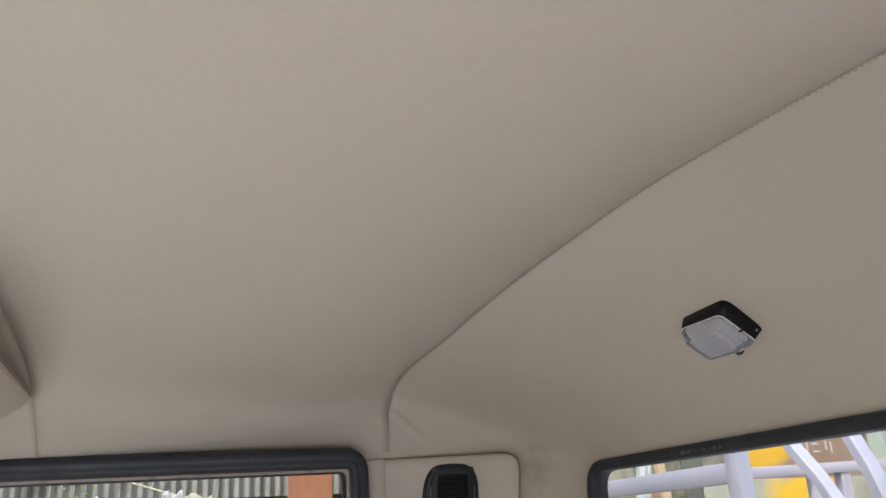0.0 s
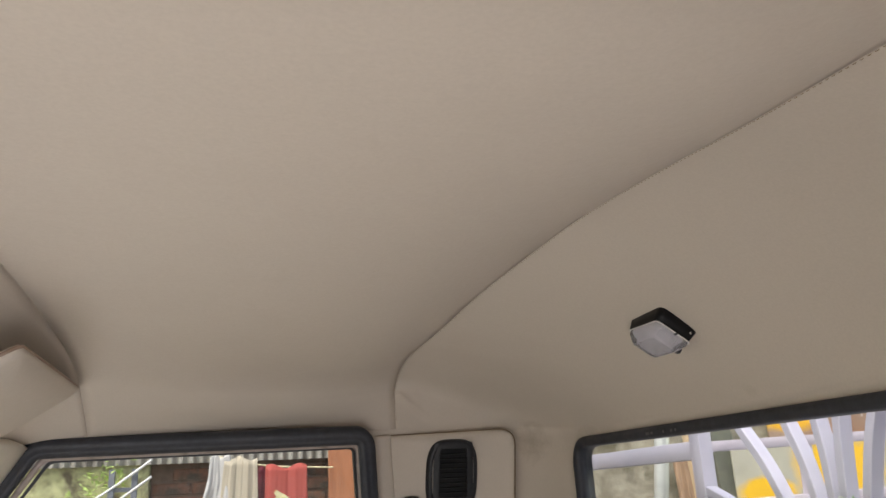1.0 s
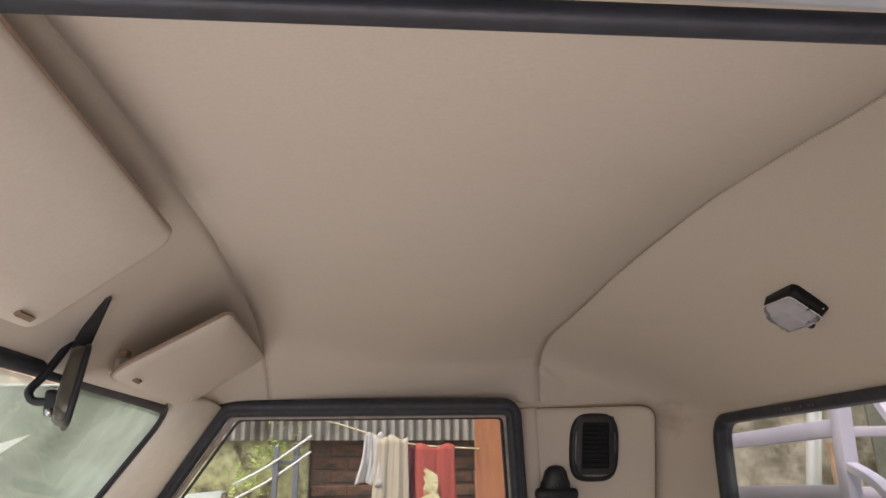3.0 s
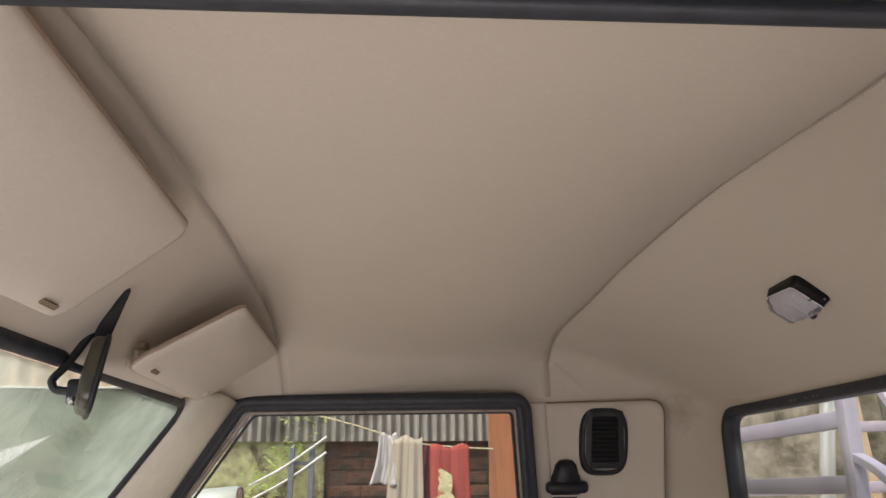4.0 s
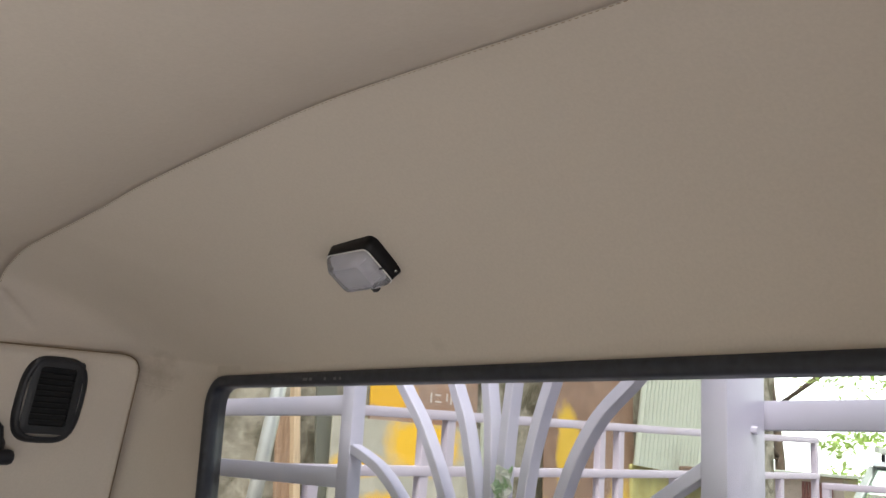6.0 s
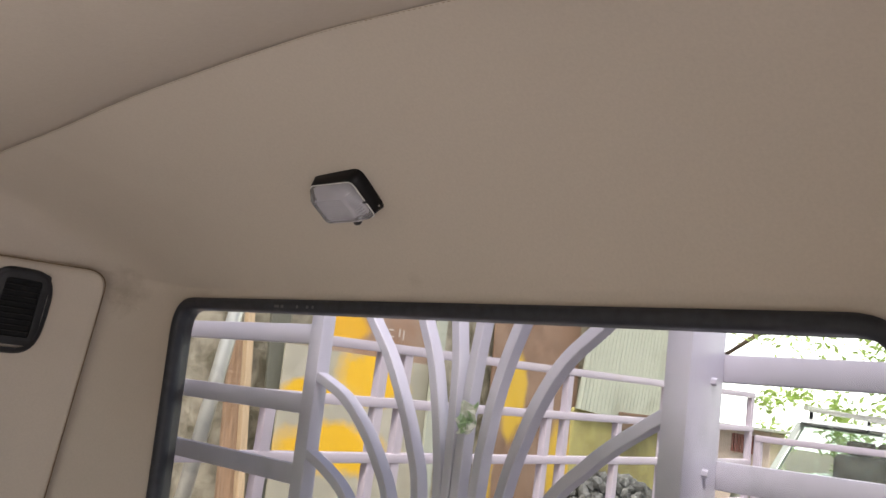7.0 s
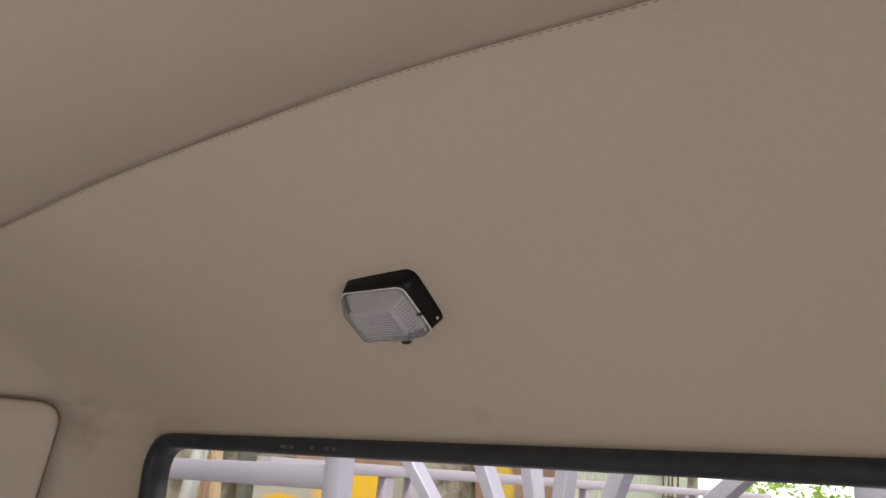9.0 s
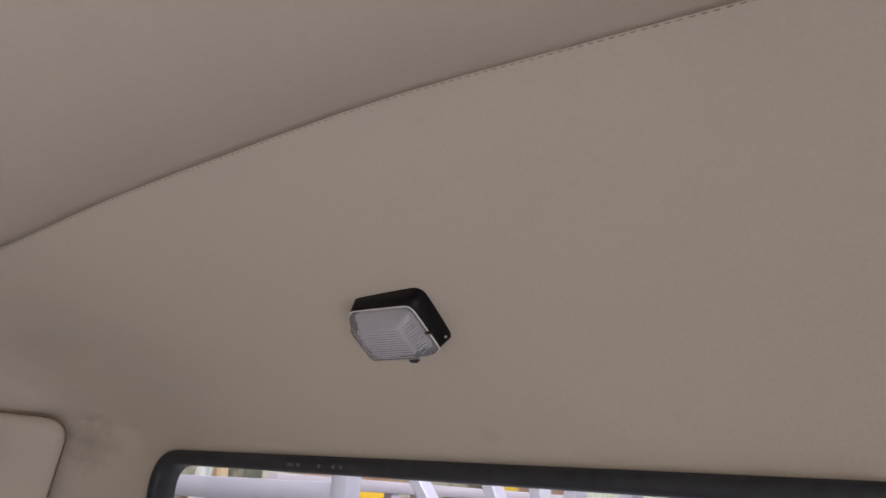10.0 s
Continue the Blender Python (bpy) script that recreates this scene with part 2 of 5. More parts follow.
def smooth_path(pts, n=8, closed=False):
    """Catmull-Rom through points."""
    pts = [Vector(p) for p in pts]
    out, m = [], len(pts)
    for i in range(m if closed else m - 1):
        if closed:
            p0, p1, p2, p3 = pts[i - 1], pts[i], pts[(i + 1) % m], pts[(i + 2) % m]
        else:
            p0, p1, p2, p3 = pts[max(i - 1, 0)], pts[i], pts[i + 1], pts[min(i + 2, m - 1)]
        for k in range(n):
            t = k / n
            out.append(0.5 * ((2 * p1) + (p2 - p0) * t + (2 * p0 - 5 * p1 + 4 * p2 - p3) * t * t + (3 * p1 - p0 - 3 * p2 + p3) * t ** 3))
    if not closed:
        out.append(pts[-1])
    return out


def sweep_bm(path, profile, normal, closed=False, bm=None, taper=None):
    """Sweeps a closed profile (across, along the normal) on a path."""
    bm = bm or bmesh.new()
    path, nrm, rings = [Vector(p) for p in path], Vector(normal).normalized(), []
    m = len(path)
    for i, p in enumerate(path):
        a, b = (path[i - 1], path[(i + 1) % m]) if closed else (path[max(i - 1, 0)], path[min(i + 1, m - 1)])
        t = (b - a).normalized()
        side = t.cross(nrm).normalized()
        up = side.cross(t)
        k = taper(i / (m - 1)) if taper else 1.0
        rings.append([bm.verts.new(p + side * (u * k) + up * (v * k)) for u, v in profile])
    n = len(profile)
    for i in range(m if closed else m - 1):
        a, b = rings[i], rings[(i + 1) % m]
        for j in range(n):
            bm.faces.new((a[j], a[(j + 1) % n], b[(j + 1) % n], b[j]))
    if not closed:
        bm.faces.new(rings[0])
        bm.faces.new(rings[-1][::-1])
    return bm


def rect_profile(w, h, r=0.0, n=3):
    if not r:
        return [(-w / 2, -h / 2), (w / 2, -h / 2), (w / 2, h / 2), (-w / 2, h / 2)]
    out = []
    for cx, cy, a0 in ((w / 2 - r, h / 2 - r, 0), (-w / 2 + r, h / 2 - r, 90), (-w / 2 + r, -h / 2 + r, 180), (w / 2 - r, -h / 2 + r, 270)):
        for k in range(n + 1):
            a = radians(a0 + 90 * k / n)
            out.append((cx + r * math.cos(a), cy + r * math.sin(a)))
    return out


def round_profile(r, n=10):
    return [(r * math.cos(2 * math.pi * k / n), r * math.sin(2 * math.pi * k / n)) for k in range(n)]


def rounded_poly(corners, radii, n=6):
    """Corner points (a, b) with rounded corners."""
    out, m = [], len(corners)
    for i in range(m):
        p0, p1, p2 = Vector(corners[i - 1]), Vector(corners[i]), Vector(corners[(i + 1) % m])
        d0, d2 = (p0 - p1).normalized(), (p2 - p1).normalized()
        ang = d0.angle(d2) / 2
        cut = radii[i] / math.tan(ang)
        s, e = p1 + d0 * cut, p1 + d2 * cut
        for k in range(n + 1):
            t = k / n
            out.append(tuple((s.lerp(p1, t)).lerp(p1.lerp(e, t), t)))
    return out


def plate_bm(loop, depth, place, bevel=0.0):
    """A plate of an outline (a, b), with thickness; place(a, b, d) gives the point."""
    bm = bmesh.new()
    front = [bm.verts.new(place(a, b, 0.0)) for a, b in loop]
    back = [bm.verts.new(place(a, b, depth)) for a, b in loop]
    bm.faces.new(front)
    bm.faces.new(back[::-1])
    n = len(loop)
    sides = [bm.faces.new((front[i], back[i], back[(i + 1) % n], front[(i + 1) % n])) for i in range(n)]
    if bevel:
        bm.edges.ensure_lookup_table()
        es = [e for e in bm.edges if all(v in front for v in e.verts)]
        bmesh.ops.bevel(bm, geom=es, offset=bevel, segments=3, affect="EDGES", profile=0.6)
    return bm


def tube_between(a, b, w, h, r=0.003, normal=(0, 0, 1), bm=None):
    return sweep_bm([a, b], rect_profile(w, h, r, 2), normal, bm=bm)


YC = -0.03  # the cab's middle line


def far_and_near(y):
    return 2 * YC - y


# ---- the cab: headliner ----
R_ARCH = [(0.692, 0.0485, 1.6519), (0.684, 0.0466, 1.6798), (0.672, 0.0439, 1.7127), (0.665, 0.0451, 1.7266), (0.648, 0.0445, 1.7395), (0.610, 0.0442, 1.7514), (0.560, 0.0457, 1.7622),
          (0.480, 0.0533, 1.7726), (0.380, 0.0598, 1.7834), (0.250, 0.0668, 1.7985), (0.100, 0.0779, 1.8114), (-0.040, 0.0889, 1.8206), (-0.180, 0.0962, 1.8180), (-0.320, 0.0875, 1.8032),
          (-0.440, 0.0719, 1.7883), (-0.550, 0.0596, 1.7751), (-0.640, 0.0517, 1.7597), (-0.708, 0.0477, 1.7403), (-0.728, 0.0467, 1.7243), (-0.744, 0.0497, 1.6922), (-0.752, 0.0517, 1.6662)]
F_ARCH = [(0.645, -0.4537, 1.6487), (0.628, -0.4536, 1.6607), (0.585, -0.4533, 1.6859), (0.548, -0.4531, 1.7030), (0.512, -0.4527, 1.7187), (0.460, -0.4521, 1.7325), (0.400, -0.4513, 1.7428),
          (0.320, -0.4510, 1.7510), (0.220, -0.4505, 1.7583), (0.100, -0.4500, 1.7647), (-0.030, -0.4498, 1.7678), (-0.160, -0.4510, 1.7662), (-0.280, -0.4521, 1.7637), (-0.380, -0.4530, 1.7602),
          (-0.460, -0.4539, 1.7555), (-0.520, -0.4546, 1.7500), (-0.572, -0.4552, 1.7374), (-0.608, -0.4557, 1.7211), (-0.645, -0.4561, 1.6957), (-0.688, -0.4566, 1.6703), (-0.705, -0.4568, 1.6582)]


NS = 12
rear_arch = smooth_path([(x, y, z) for y, x, z in R_ARCH], NS)
front_arch = smooth_path([(x, y, z) for y, x, z in F_ARCH], NS)


def headliner_rows(n=30):
    """The roof lining rises towards the rear seam, steeper near it."""
    rows = []
    for k in range(n + 1):
        t = k / n
        g = 1 - (1 - t) ** 2.3
        swell = 0.085 * (1 - math.exp(-t * 0.55 / 0.28))
        row = []
        for r, f in zip(rear_arch, front_arch):
            v = min(1.0, abs((r.y - YC) / 0.722))
            sag = swell * (1 - t) ** (1.3 + 1.1 * v ** 3)
            down = sag * (1 - v ** 6)
            bow = 0.020 * math.sin(math.pi * t) ** 0.8 * v ** 6 * math.exp(-((r.z - 1.735) / 0.036) ** 2)
            inward = (0.30 * sag * v ** 4 * max(0.0, min(1.0, (r.z - 1.652) / 0.09)) + bow) * (1 if r.y > YC else -1)
            down += 0.55 * bow
            row.append(Vector((r.x + (f.x - r.x) * t, r.y + (f.y - r.y) * (0.75 * t + 0.25 * t * t) - inward, r.z + (f.z - r.z) * g - down)))
        rows.append(row)
    return rows


def shell(name, rows, mat, label, category, thick=0.012, up=1):
    ob = part(name, grid_bm(rows), mat, None, label, True)
    mod = ob.modifiers.new("thickness", "SOLIDIFY")
    mod.thickness, mod.offset = thick, up
    return tagged(ob, label, category, kind="structure")


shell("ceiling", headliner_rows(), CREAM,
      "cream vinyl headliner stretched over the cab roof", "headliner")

# rear upper panel, from the seam down to the back window
L_HALF = [(0.055, 0.692, 1.652), (0.120, 0.699, 1.651), (0.200, 0.702, 1.650), (0.262, 0.694, 1.648), (0.303, 0.668, 1.645), (0.330, 0.622, 1.641),
          (0.3382, 0.572, 1.637), (0.3381, 0.440, 1.635), (0.3380, 0.300, 1.634), (0.338, 0.130, 1.635), (0.338, YC, 1.638)]
L_NEAR = [(x, far_and_near(y), z + 0.010) for x, y, z in L_HALF[-2::-1]]
low_curve = smooth_path(L_HALF + L_NEAR, NS)


FOLD_A, FOLD_B = Vector((0.052, 0.672, 1.708)), Vector((0.104, 0.694, 1.672))


def fold(p):
    """The small crease that runs down from the seam's corner."""
    d = FOLD_B - FOLD_A
    k = max(0.0, min(1.0, (p - FOLD_A).dot(d) / d.length_squared))
    gap = (p - FOLD_A - d * k).length
    return Vector((0, -0.0055 * (1 - 0.7 * k) * math.exp(-(gap / 0.0065) ** 2), 0))


def rear_rows(n=44):
    rows = []
    for k in range(n + 1):
        u = k / n
        row = []
        for r, l in zip(rear_arch, low_curve):
            c = Vector((0.33 * r.x + 0.67 * l.x, 0.35 * r.y + 0.65 * l.y, 0.33 * l.z + 0.67 * r.z))
            p = r * (1 - u) ** 2 + c * 2 * u * (1 - u) + l * u * u
            row.append(p + fold(p))
        rows.append(row)
    return rows


def rear_lining():
    """Rear header panel, carried down round the back corners of the cab."""
    rows = rear_rows()
    bm = bmesh.new()
    vs = [[bm.verts.new(p) for p in r] for r in rows]
    for a, b in zip(vs, vs[1:]):
        for i in range(len(a) - 1):
            bm.faces.new((a[i], a[i + 1], b[i + 1], b[i]))
    n, reach = len(low_curve), 6 * NS
    for cols, s in ((range(0, reach + 1), 1), (range(n - 1 - reach, n), -1)):
        top = [vs[-1][i] for i in cols]
        for k in range(1, 9):
            dz = 0.9 * (k / 8) ** 2
            low = []
            for i in cols:
                p = low_curve[i]
                f = max(0.0, min(1.0, (0.338 - p.x) / 0.08))
                low.append(bm.verts.new((p.x, p.y + s * 0.26 * dz * f, p.z - dz)))
            for a in range(len(top) - 1):
                bm.faces.new((top[a], top[a + 1], low[a + 1], low[a]))
            top = low
    mid = range(reach, n - reach)
    low = [bm.verts.new((low_curve[i].x, low_curve[i].y, low_curve[i].z - 0.9 / 64)) for i in mid]
    for a in range(len(low) - 1):
        bm.faces.new((vs[-1][mid[a]], vs[-1][mid[a + 1]], low[a + 1], low[a]))
    bmesh.ops.remove_doubles(bm, verts=bm.verts, dist=1e-5)
    return bm


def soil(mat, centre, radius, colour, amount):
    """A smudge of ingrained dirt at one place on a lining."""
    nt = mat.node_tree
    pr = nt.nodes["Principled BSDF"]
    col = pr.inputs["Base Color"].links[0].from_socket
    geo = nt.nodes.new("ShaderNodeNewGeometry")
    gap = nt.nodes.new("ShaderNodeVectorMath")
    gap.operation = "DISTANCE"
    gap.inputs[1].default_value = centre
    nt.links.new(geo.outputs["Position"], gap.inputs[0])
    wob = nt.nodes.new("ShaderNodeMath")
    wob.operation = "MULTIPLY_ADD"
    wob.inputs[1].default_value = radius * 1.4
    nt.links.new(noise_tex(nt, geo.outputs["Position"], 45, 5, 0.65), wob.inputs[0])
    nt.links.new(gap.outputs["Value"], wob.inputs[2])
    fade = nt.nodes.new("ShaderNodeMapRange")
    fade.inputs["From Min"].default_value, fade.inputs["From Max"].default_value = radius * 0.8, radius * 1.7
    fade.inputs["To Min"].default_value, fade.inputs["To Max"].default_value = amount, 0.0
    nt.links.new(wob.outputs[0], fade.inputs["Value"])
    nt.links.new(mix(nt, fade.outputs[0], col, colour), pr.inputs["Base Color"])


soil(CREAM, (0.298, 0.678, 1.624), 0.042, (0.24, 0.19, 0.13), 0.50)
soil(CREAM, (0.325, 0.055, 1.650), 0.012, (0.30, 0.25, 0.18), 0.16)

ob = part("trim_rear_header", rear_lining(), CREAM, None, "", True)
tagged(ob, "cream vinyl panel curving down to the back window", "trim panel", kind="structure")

# pinched crease in the lining of the far back corner
crease = []
for p in low_curve:
    if p.y > 0 and 0.262 < p.x < 0.318:
        dz = 0.040 + 0.12 * (p.x - 0.262)
        crease.append(Vector((p.x + 0.0010, p.y + 0.26 * dz * (0.338 - p.x) / 0.08 + 0.0010, p.z - dz)))
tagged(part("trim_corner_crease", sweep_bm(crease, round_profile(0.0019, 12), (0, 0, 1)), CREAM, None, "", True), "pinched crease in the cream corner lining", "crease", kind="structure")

# front header, from the front seam to the windscreen
W_HALF = [(-0.572, 0.650, 1.632), (-0.584, 0.600, 1.626), (-0.594, 0.560, 1.624), (-0.598, 0.520, 1.624), (-0.602, 0.490, 1.625), (-0.606, 0.440, 1.626),
          (-0.610, 0.380, 1.627), (-0.614, 0.290, 1.628), (-0.618, 0.190, 1.629), (-0.621, 0.080, 1.630), (-0.622, YC, 1.631)]
wind_curve = smooth_path(W_HALF + [(x, far_and_near(y), z) for x, y, z in W_HALF[-2::-1]], NS)


def front_rows(n=24):
    rows = []
    for k in range(n + 1):
        u = k / n
        row = []
        for b, r, l in zip(rear_arch, front_arch, wind_curve):
            w = max(0.0, min(1.0, (abs(r.y - YC) - 0.50) / 0.10))
            cx = 0.36 * r.x + 0.64 * l.x
            run_on = r.y + 1.25 * (r.y - b.y) / (r.x - b.x) * (cx - r.x)
            c = Vector((cx, (0.5 * r.y + 0.5 * l.y) * (1 - w) + run_on * w, 0.58 * (1 - w) * l.z + (0.42 + 0.58 * w) * r.z))
            out = max(0.0, min(1.0, (0.52 - abs(r.y - YC)) / 0.08)) * max(0.0, min(1.0, r.y / 0.07))
            e = l + Vector((0.052, 0, 0.010)) * out
            q = min(1.0, u * n / (n - 1))
            p = r * (1 - q) ** 2 + c * 2 * q * (1 - q) + e * q * q
            row.append(l if u > 0.99 else p)
        rows.append(row)
    return rows


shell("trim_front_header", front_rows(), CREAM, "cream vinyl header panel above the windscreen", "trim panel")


def seam(name, pts, label, lift):
    """A shallow welt with a row of sunken stitches; lift moves the row off the fold."""
    t = thing(name, pts[len(pts) // 2], label, "seam", kind="structure")
    bm = sweep_bm(pts[4:-4], round_profile(0.0005, 6), (1, 0, 0))
    rel(part("welt", bm, CREAM, None, smooth=True), t)
    bm = bmesh.new()
    dense = smooth_path(pts[6:-6], 6)
    gone = 0.0
    for a, b in zip(dense, dense[1:]):
        gone += (b - a).length
        if gone > 0.0052:
            gone = 0.0
            d = (b - a).normalized()
            c = a + lift
            sweep_bm([c - d * 0.0015, c - d * 0.0008 + lift * 0.25, c + d * 0.0008 + lift * 0.25, c + d * 0.0015], round_profile(0.00030, 5), (1, 0, 0), bm=bm)
    rel(part("stitching", bm, STITCH), t)
    return t


seam("seam_rear", rear_arch, "stitched seam across the cream vinyl headliner", Vector((0.0009, 0, -0.0003)))
seam("seam_front", front_arch[4 * NS:-4 * NS], "stitched seam where headliner meets front header", Vector((0.0, 0, 0.0002)))


# unseen outer skin added over roof and back, dark to cut guard bounce
SKIN = material("dark_skin", (0.055, 0.06, 0.07), 0.3, grain=0.05, coat=0.5)


def skin_rows():
    rows = [[p + Vector((-0.012, 0, 0.012)) for p in row] for row in front_rows(12)[::-1]] + headliner_rows(12)[::-1][1:] + rear_rows(10)[1:]
    return [[Vector((p.x + 0.012, YC + (p.y - YC) * 1.045, p.z + 0.028)) for p in row[18:-18]] for row in rows]


tagged(part("roof_skin", grid_bm(skin_rows()), SKIN, None, "", True), "unseen dark roof skin added to cut bounce light", "roof", kind="structure")

# ---- the cab: walls ----
# back wall with the window opening
TILT_Z = 0.0145  # the back window's top rises towards the near side
WY0, WY1, WZ1, WZ0 = 0.585, -0.432, 1.6240, 1.225


def back_z(y, z):
    return z + TILT_Z * (0.5 - y)


def back_place(y, z, d):
    return (0.3385 + d, y, back_z(y, z))


hole = rounded_poly([(WY0 - 0.007, WZ1 - 0.007), (WY1 + 0.007, WZ1 - 0.007), (WY1 + 0.007, WZ0), (WY0 - 0.039, WZ0)], [0.045] * 4, 8)
bm = bmesh.new()
inner = [bm.verts.new(back_place(y, z, 0)) for y, z in hole]
inner2 = [bm.verts.new(back_place(y, z, 0.02)) for y, z in hole]


def to_rect(y, z):
    cy, cz = (WY0 + WY1) / 2, (WZ0 + WZ1) / 2
    dy, dz = y - cy, z - cz
    s = min((0.60 if dy > 0 else 0.62) / max(abs(dy), 1e-6), (0.228 if dz > 0 else 0.75) / max(abs(dz), 1e-6))
    return cy + dy * s, cz + dz * s


outer = [bm.verts.new(back_place(*to_rect(y, z), 0)) for y, z in hole]
n = len(hole)
for i in range(n):
    j = (i + 1) % n
    bm.faces.new((inner[i], inner[j], outer[j], outer[i]))
    bm.faces.new((inner2[i], inner2[j], inner[j], inner[i]))
tagged(part("wall_rear", bm, CREAM), "cream painted back wall of the cab", "cab wall", kind="structure")
# Back skin is added out of view, so less light bounces on the guard.
bm = bmesh.new()
inner = [bm.verts.new(back_place(y, z, 0.024)) for y, z in hole]
outer = [bm.verts.new(back_place(*to_rect(y, z), 0.024)) for y, z in hole]
for i in range(n):
    j = (i + 1) % n
    bm.faces.new((inner[i], inner[j], outer[j], outer[i]))
tagged(part("wall_rear_skin", bm, SKIN), "unseen dark back skin added to cut bounce light", "cab wall", kind="structure")

window_rear = thing("window_rear", (0.336, 0.05, 1.4), "wide back window in a black rubber seal", "window", kind="structure")
seal_loop = rounded_poly([(WY0 - 0.0095, WZ1 - 0.0092), (WY1 + 0.0095, WZ1 - 0.0092), (WY1 + 0.0095, WZ0), (WY0 - 0.0415, WZ0)], [0.042] * 4, 10)
seal_prof = [(-0.0082, 0.0), (-0.0072, 0.004), (-0.0035, 0.006), (0.0035, 0.0055), (0.0068, 0.003), (0.0082, 0.0), (0.0082, -0.024), (-0.0082, -0.024)]
rel(part("rubber_seal", sweep_bm([back_place(y, z, -0.001) for y, z in seal_loop], seal_prof, (-1, 0, 0), True), RUBBER, None, "black rubber seal", True), window_rear)
pane_loop = rounded_poly([(WY0 - 0.010, WZ1 - 0.010), (WY1 + 0.010, WZ1 - 0.010), (WY1 + 0.010, WZ0), (WY0 - 0.042, WZ0)], [0.036] * 4, 8)
pane = rel(part("pane", plate_bm(pane_loop, 0.004, lambda a, b, d: back_place(a, b, d + 0.004)), GLASS_REAR, None, "clear glass"), window_rear)
pane.visible_shadow = False
marks = bmesh.new()
for y, w in ((0.312, 0.010), (0.300, 0.006), (0.268, 0.004), (0.247, 0.005), (0.236, 0.004)):
    box_bm(0.3318, y, back_z(y, 1.613), 0.0006, w, 0.0035, bm=marks)
rel(part("moulded_mark", marks, material("pale_mark", (0.12, 0.12, 0.12), 0.6), None, "worn pale marking"), window_rear)


# ---- doors ----
def build_door(name, side, label, glass, light_frame):
    """side +1: far door, -1: near door."""
    def place(a, b, d):
        y = 0.64 + 0.26 * (1.65 - b) + d
        return Vector((a, y if side > 0 else far_and_near(y), b))

    def inset(o):
        return rounded_poly([(0.000 - o, 1.655 - o), (-0.548 + o * 1.25, 1.650 - o), (-0.950 + o * 1.25, 1.060), (0.055 - o, 1.060)], [0.030 - o * 0.5, 0.036 - o * 0.4, 0.03, 0.03], 8)

    t = thing(name, place(-0.3, 1.06, 0), label, "door", kind="structure")
    nrm = (0, -side * 1.0, -0.26)
    prof = [(-0.0145, 0.0), (-0.0145, 0.006), (-0.010, 0.0105), (-0.003, 0.0115), (0.000, 0.0085), (0.003, 0.0095), (0.010, 0.0075), (0.0145, 0.002), (0.0145, -0.012), (-0.0145, -0.012)]
    if side < 0:
        prof = [(-u, v) for u, v in prof]
    loop = inset(0.0145)
    rel(part("rubber_seal", sweep_bm([place(a, b, 0) for a, b in loop], prof, nrm, True), RUBBER, None, "black rubber door seal", True), t)
    loop = inset(0.026)
    fprof = rect_profile(0.009, 0.030, 0.003, 2)
    wf = rel(part("window_frame", sweep_bm([place(a, b, 0.018) for a, b in loop], fprof, nrm, True), light_frame, None, "painted metal window frame", True), t)
    loop = inset(0.032)
    rel(part("glass_channel", sweep_bm([place(a, b, 0.022) for a, b in loop], rect_profile(0.005, 0.012), nrm, True), BLACK, None, "thin black glass run"), wf)
    if glass:
        p = rel(part("pane", plate_bm(inset(0.033), 0.004, lambda a, b, d: place(a, b, 0.022 + d)), GLASS, None, "clear side glass"), t)
        p.visible_shadow = False
    bm = grid_bm([[place(a, b, 0.02) for a in (-0.98, -0.5, 0.06)] for b in (1.08, 0.9, 0.75)])
    rel(part("lower_panel", bm, CREAM_PAINT, None, "cream lower door panel"), t)
    return t


build_door("door_far", 1, "closed cab door with glass raised in black seal", True, FRAME_METAL)

# the near doorway stands open: a bulb seal round the body opening
loop = rounded_poly([(-0.004, 1.6545), (-0.545, 1.6466), (-0.945, 1.060), (0.050, 1.060)], [0.03, 0.036, 0.03, 0.03], 8)
bm = sweep_bm([(a, far_and_near(0.6205 + 0.26 * (1.65 - b)), b - 0.0012) for a, b in loop], rect_profile(0.0075, 0.008, 0.003, 3), (0, 1, -0.26), True)
tagged(part("trim_doorway_seal", bm, RUBBER, None, "", True), "black rubber seal round the open doorway", "door seal", kind="structure")

# lining strip that closes the headliner's edge behind the far door seal
bm = sweep_bm(smooth_path([(0.11, 0.712, 1.648), (0.04, 0.704, 1.650), (-0.25, 0.682, 1.648), (-0.50, 0.664, 1.645)], 5), rect_profile(0.034, 0.024, 0.006), (0, 1, 0))
tagged(part("trim_door_header", bm, CREAM, None, "", True), "cream lining strip above the door", "trim panel", kind="structure")

# roof rail above the near and far doors
for s, nm in ((1, "trim_gutter_far"), (-1, "trim_gutter_near")):
    y, w, z = (0.735, 0.03, 1.682) if s > 0 else (-0.731, 0.088, 1.6725)
    bm = sweep_bm(smooth_path([(0.36, y, z), (0.0, y, z), (-0.35, y, z - 0.002), (-0.60, y - s * 0.03, z - 0.017)], 5), rect_profile(w, 0.05, 0.008), (0, 0, 1))
    tagged(part(nm, bm, BODY, None, "", True), "grey painted roof gutter above the door", "gutter", kind="structure")

# windscreen pillars, windscreen and its seal
WS_TOP, WS_LOW = 1.625, 1.08


def ws_x(y, z):
    k = ((y - YC) / 0.52) ** 2
    return -0.608 + 0.022 * k - 0.78 * (WS_TOP + 0.012 - z)


def ws_loop(o):
    return rounded_poly([(0.500 - o, 1.634 - o), (far_and_near(0.500) + o, 1.634 - o), (far_and_near(0.58) + o, WS_LOW), (0.58 - o, WS_LOW)], [0.05 - o, 0.05 - o, 0.05, 0.05], 8)


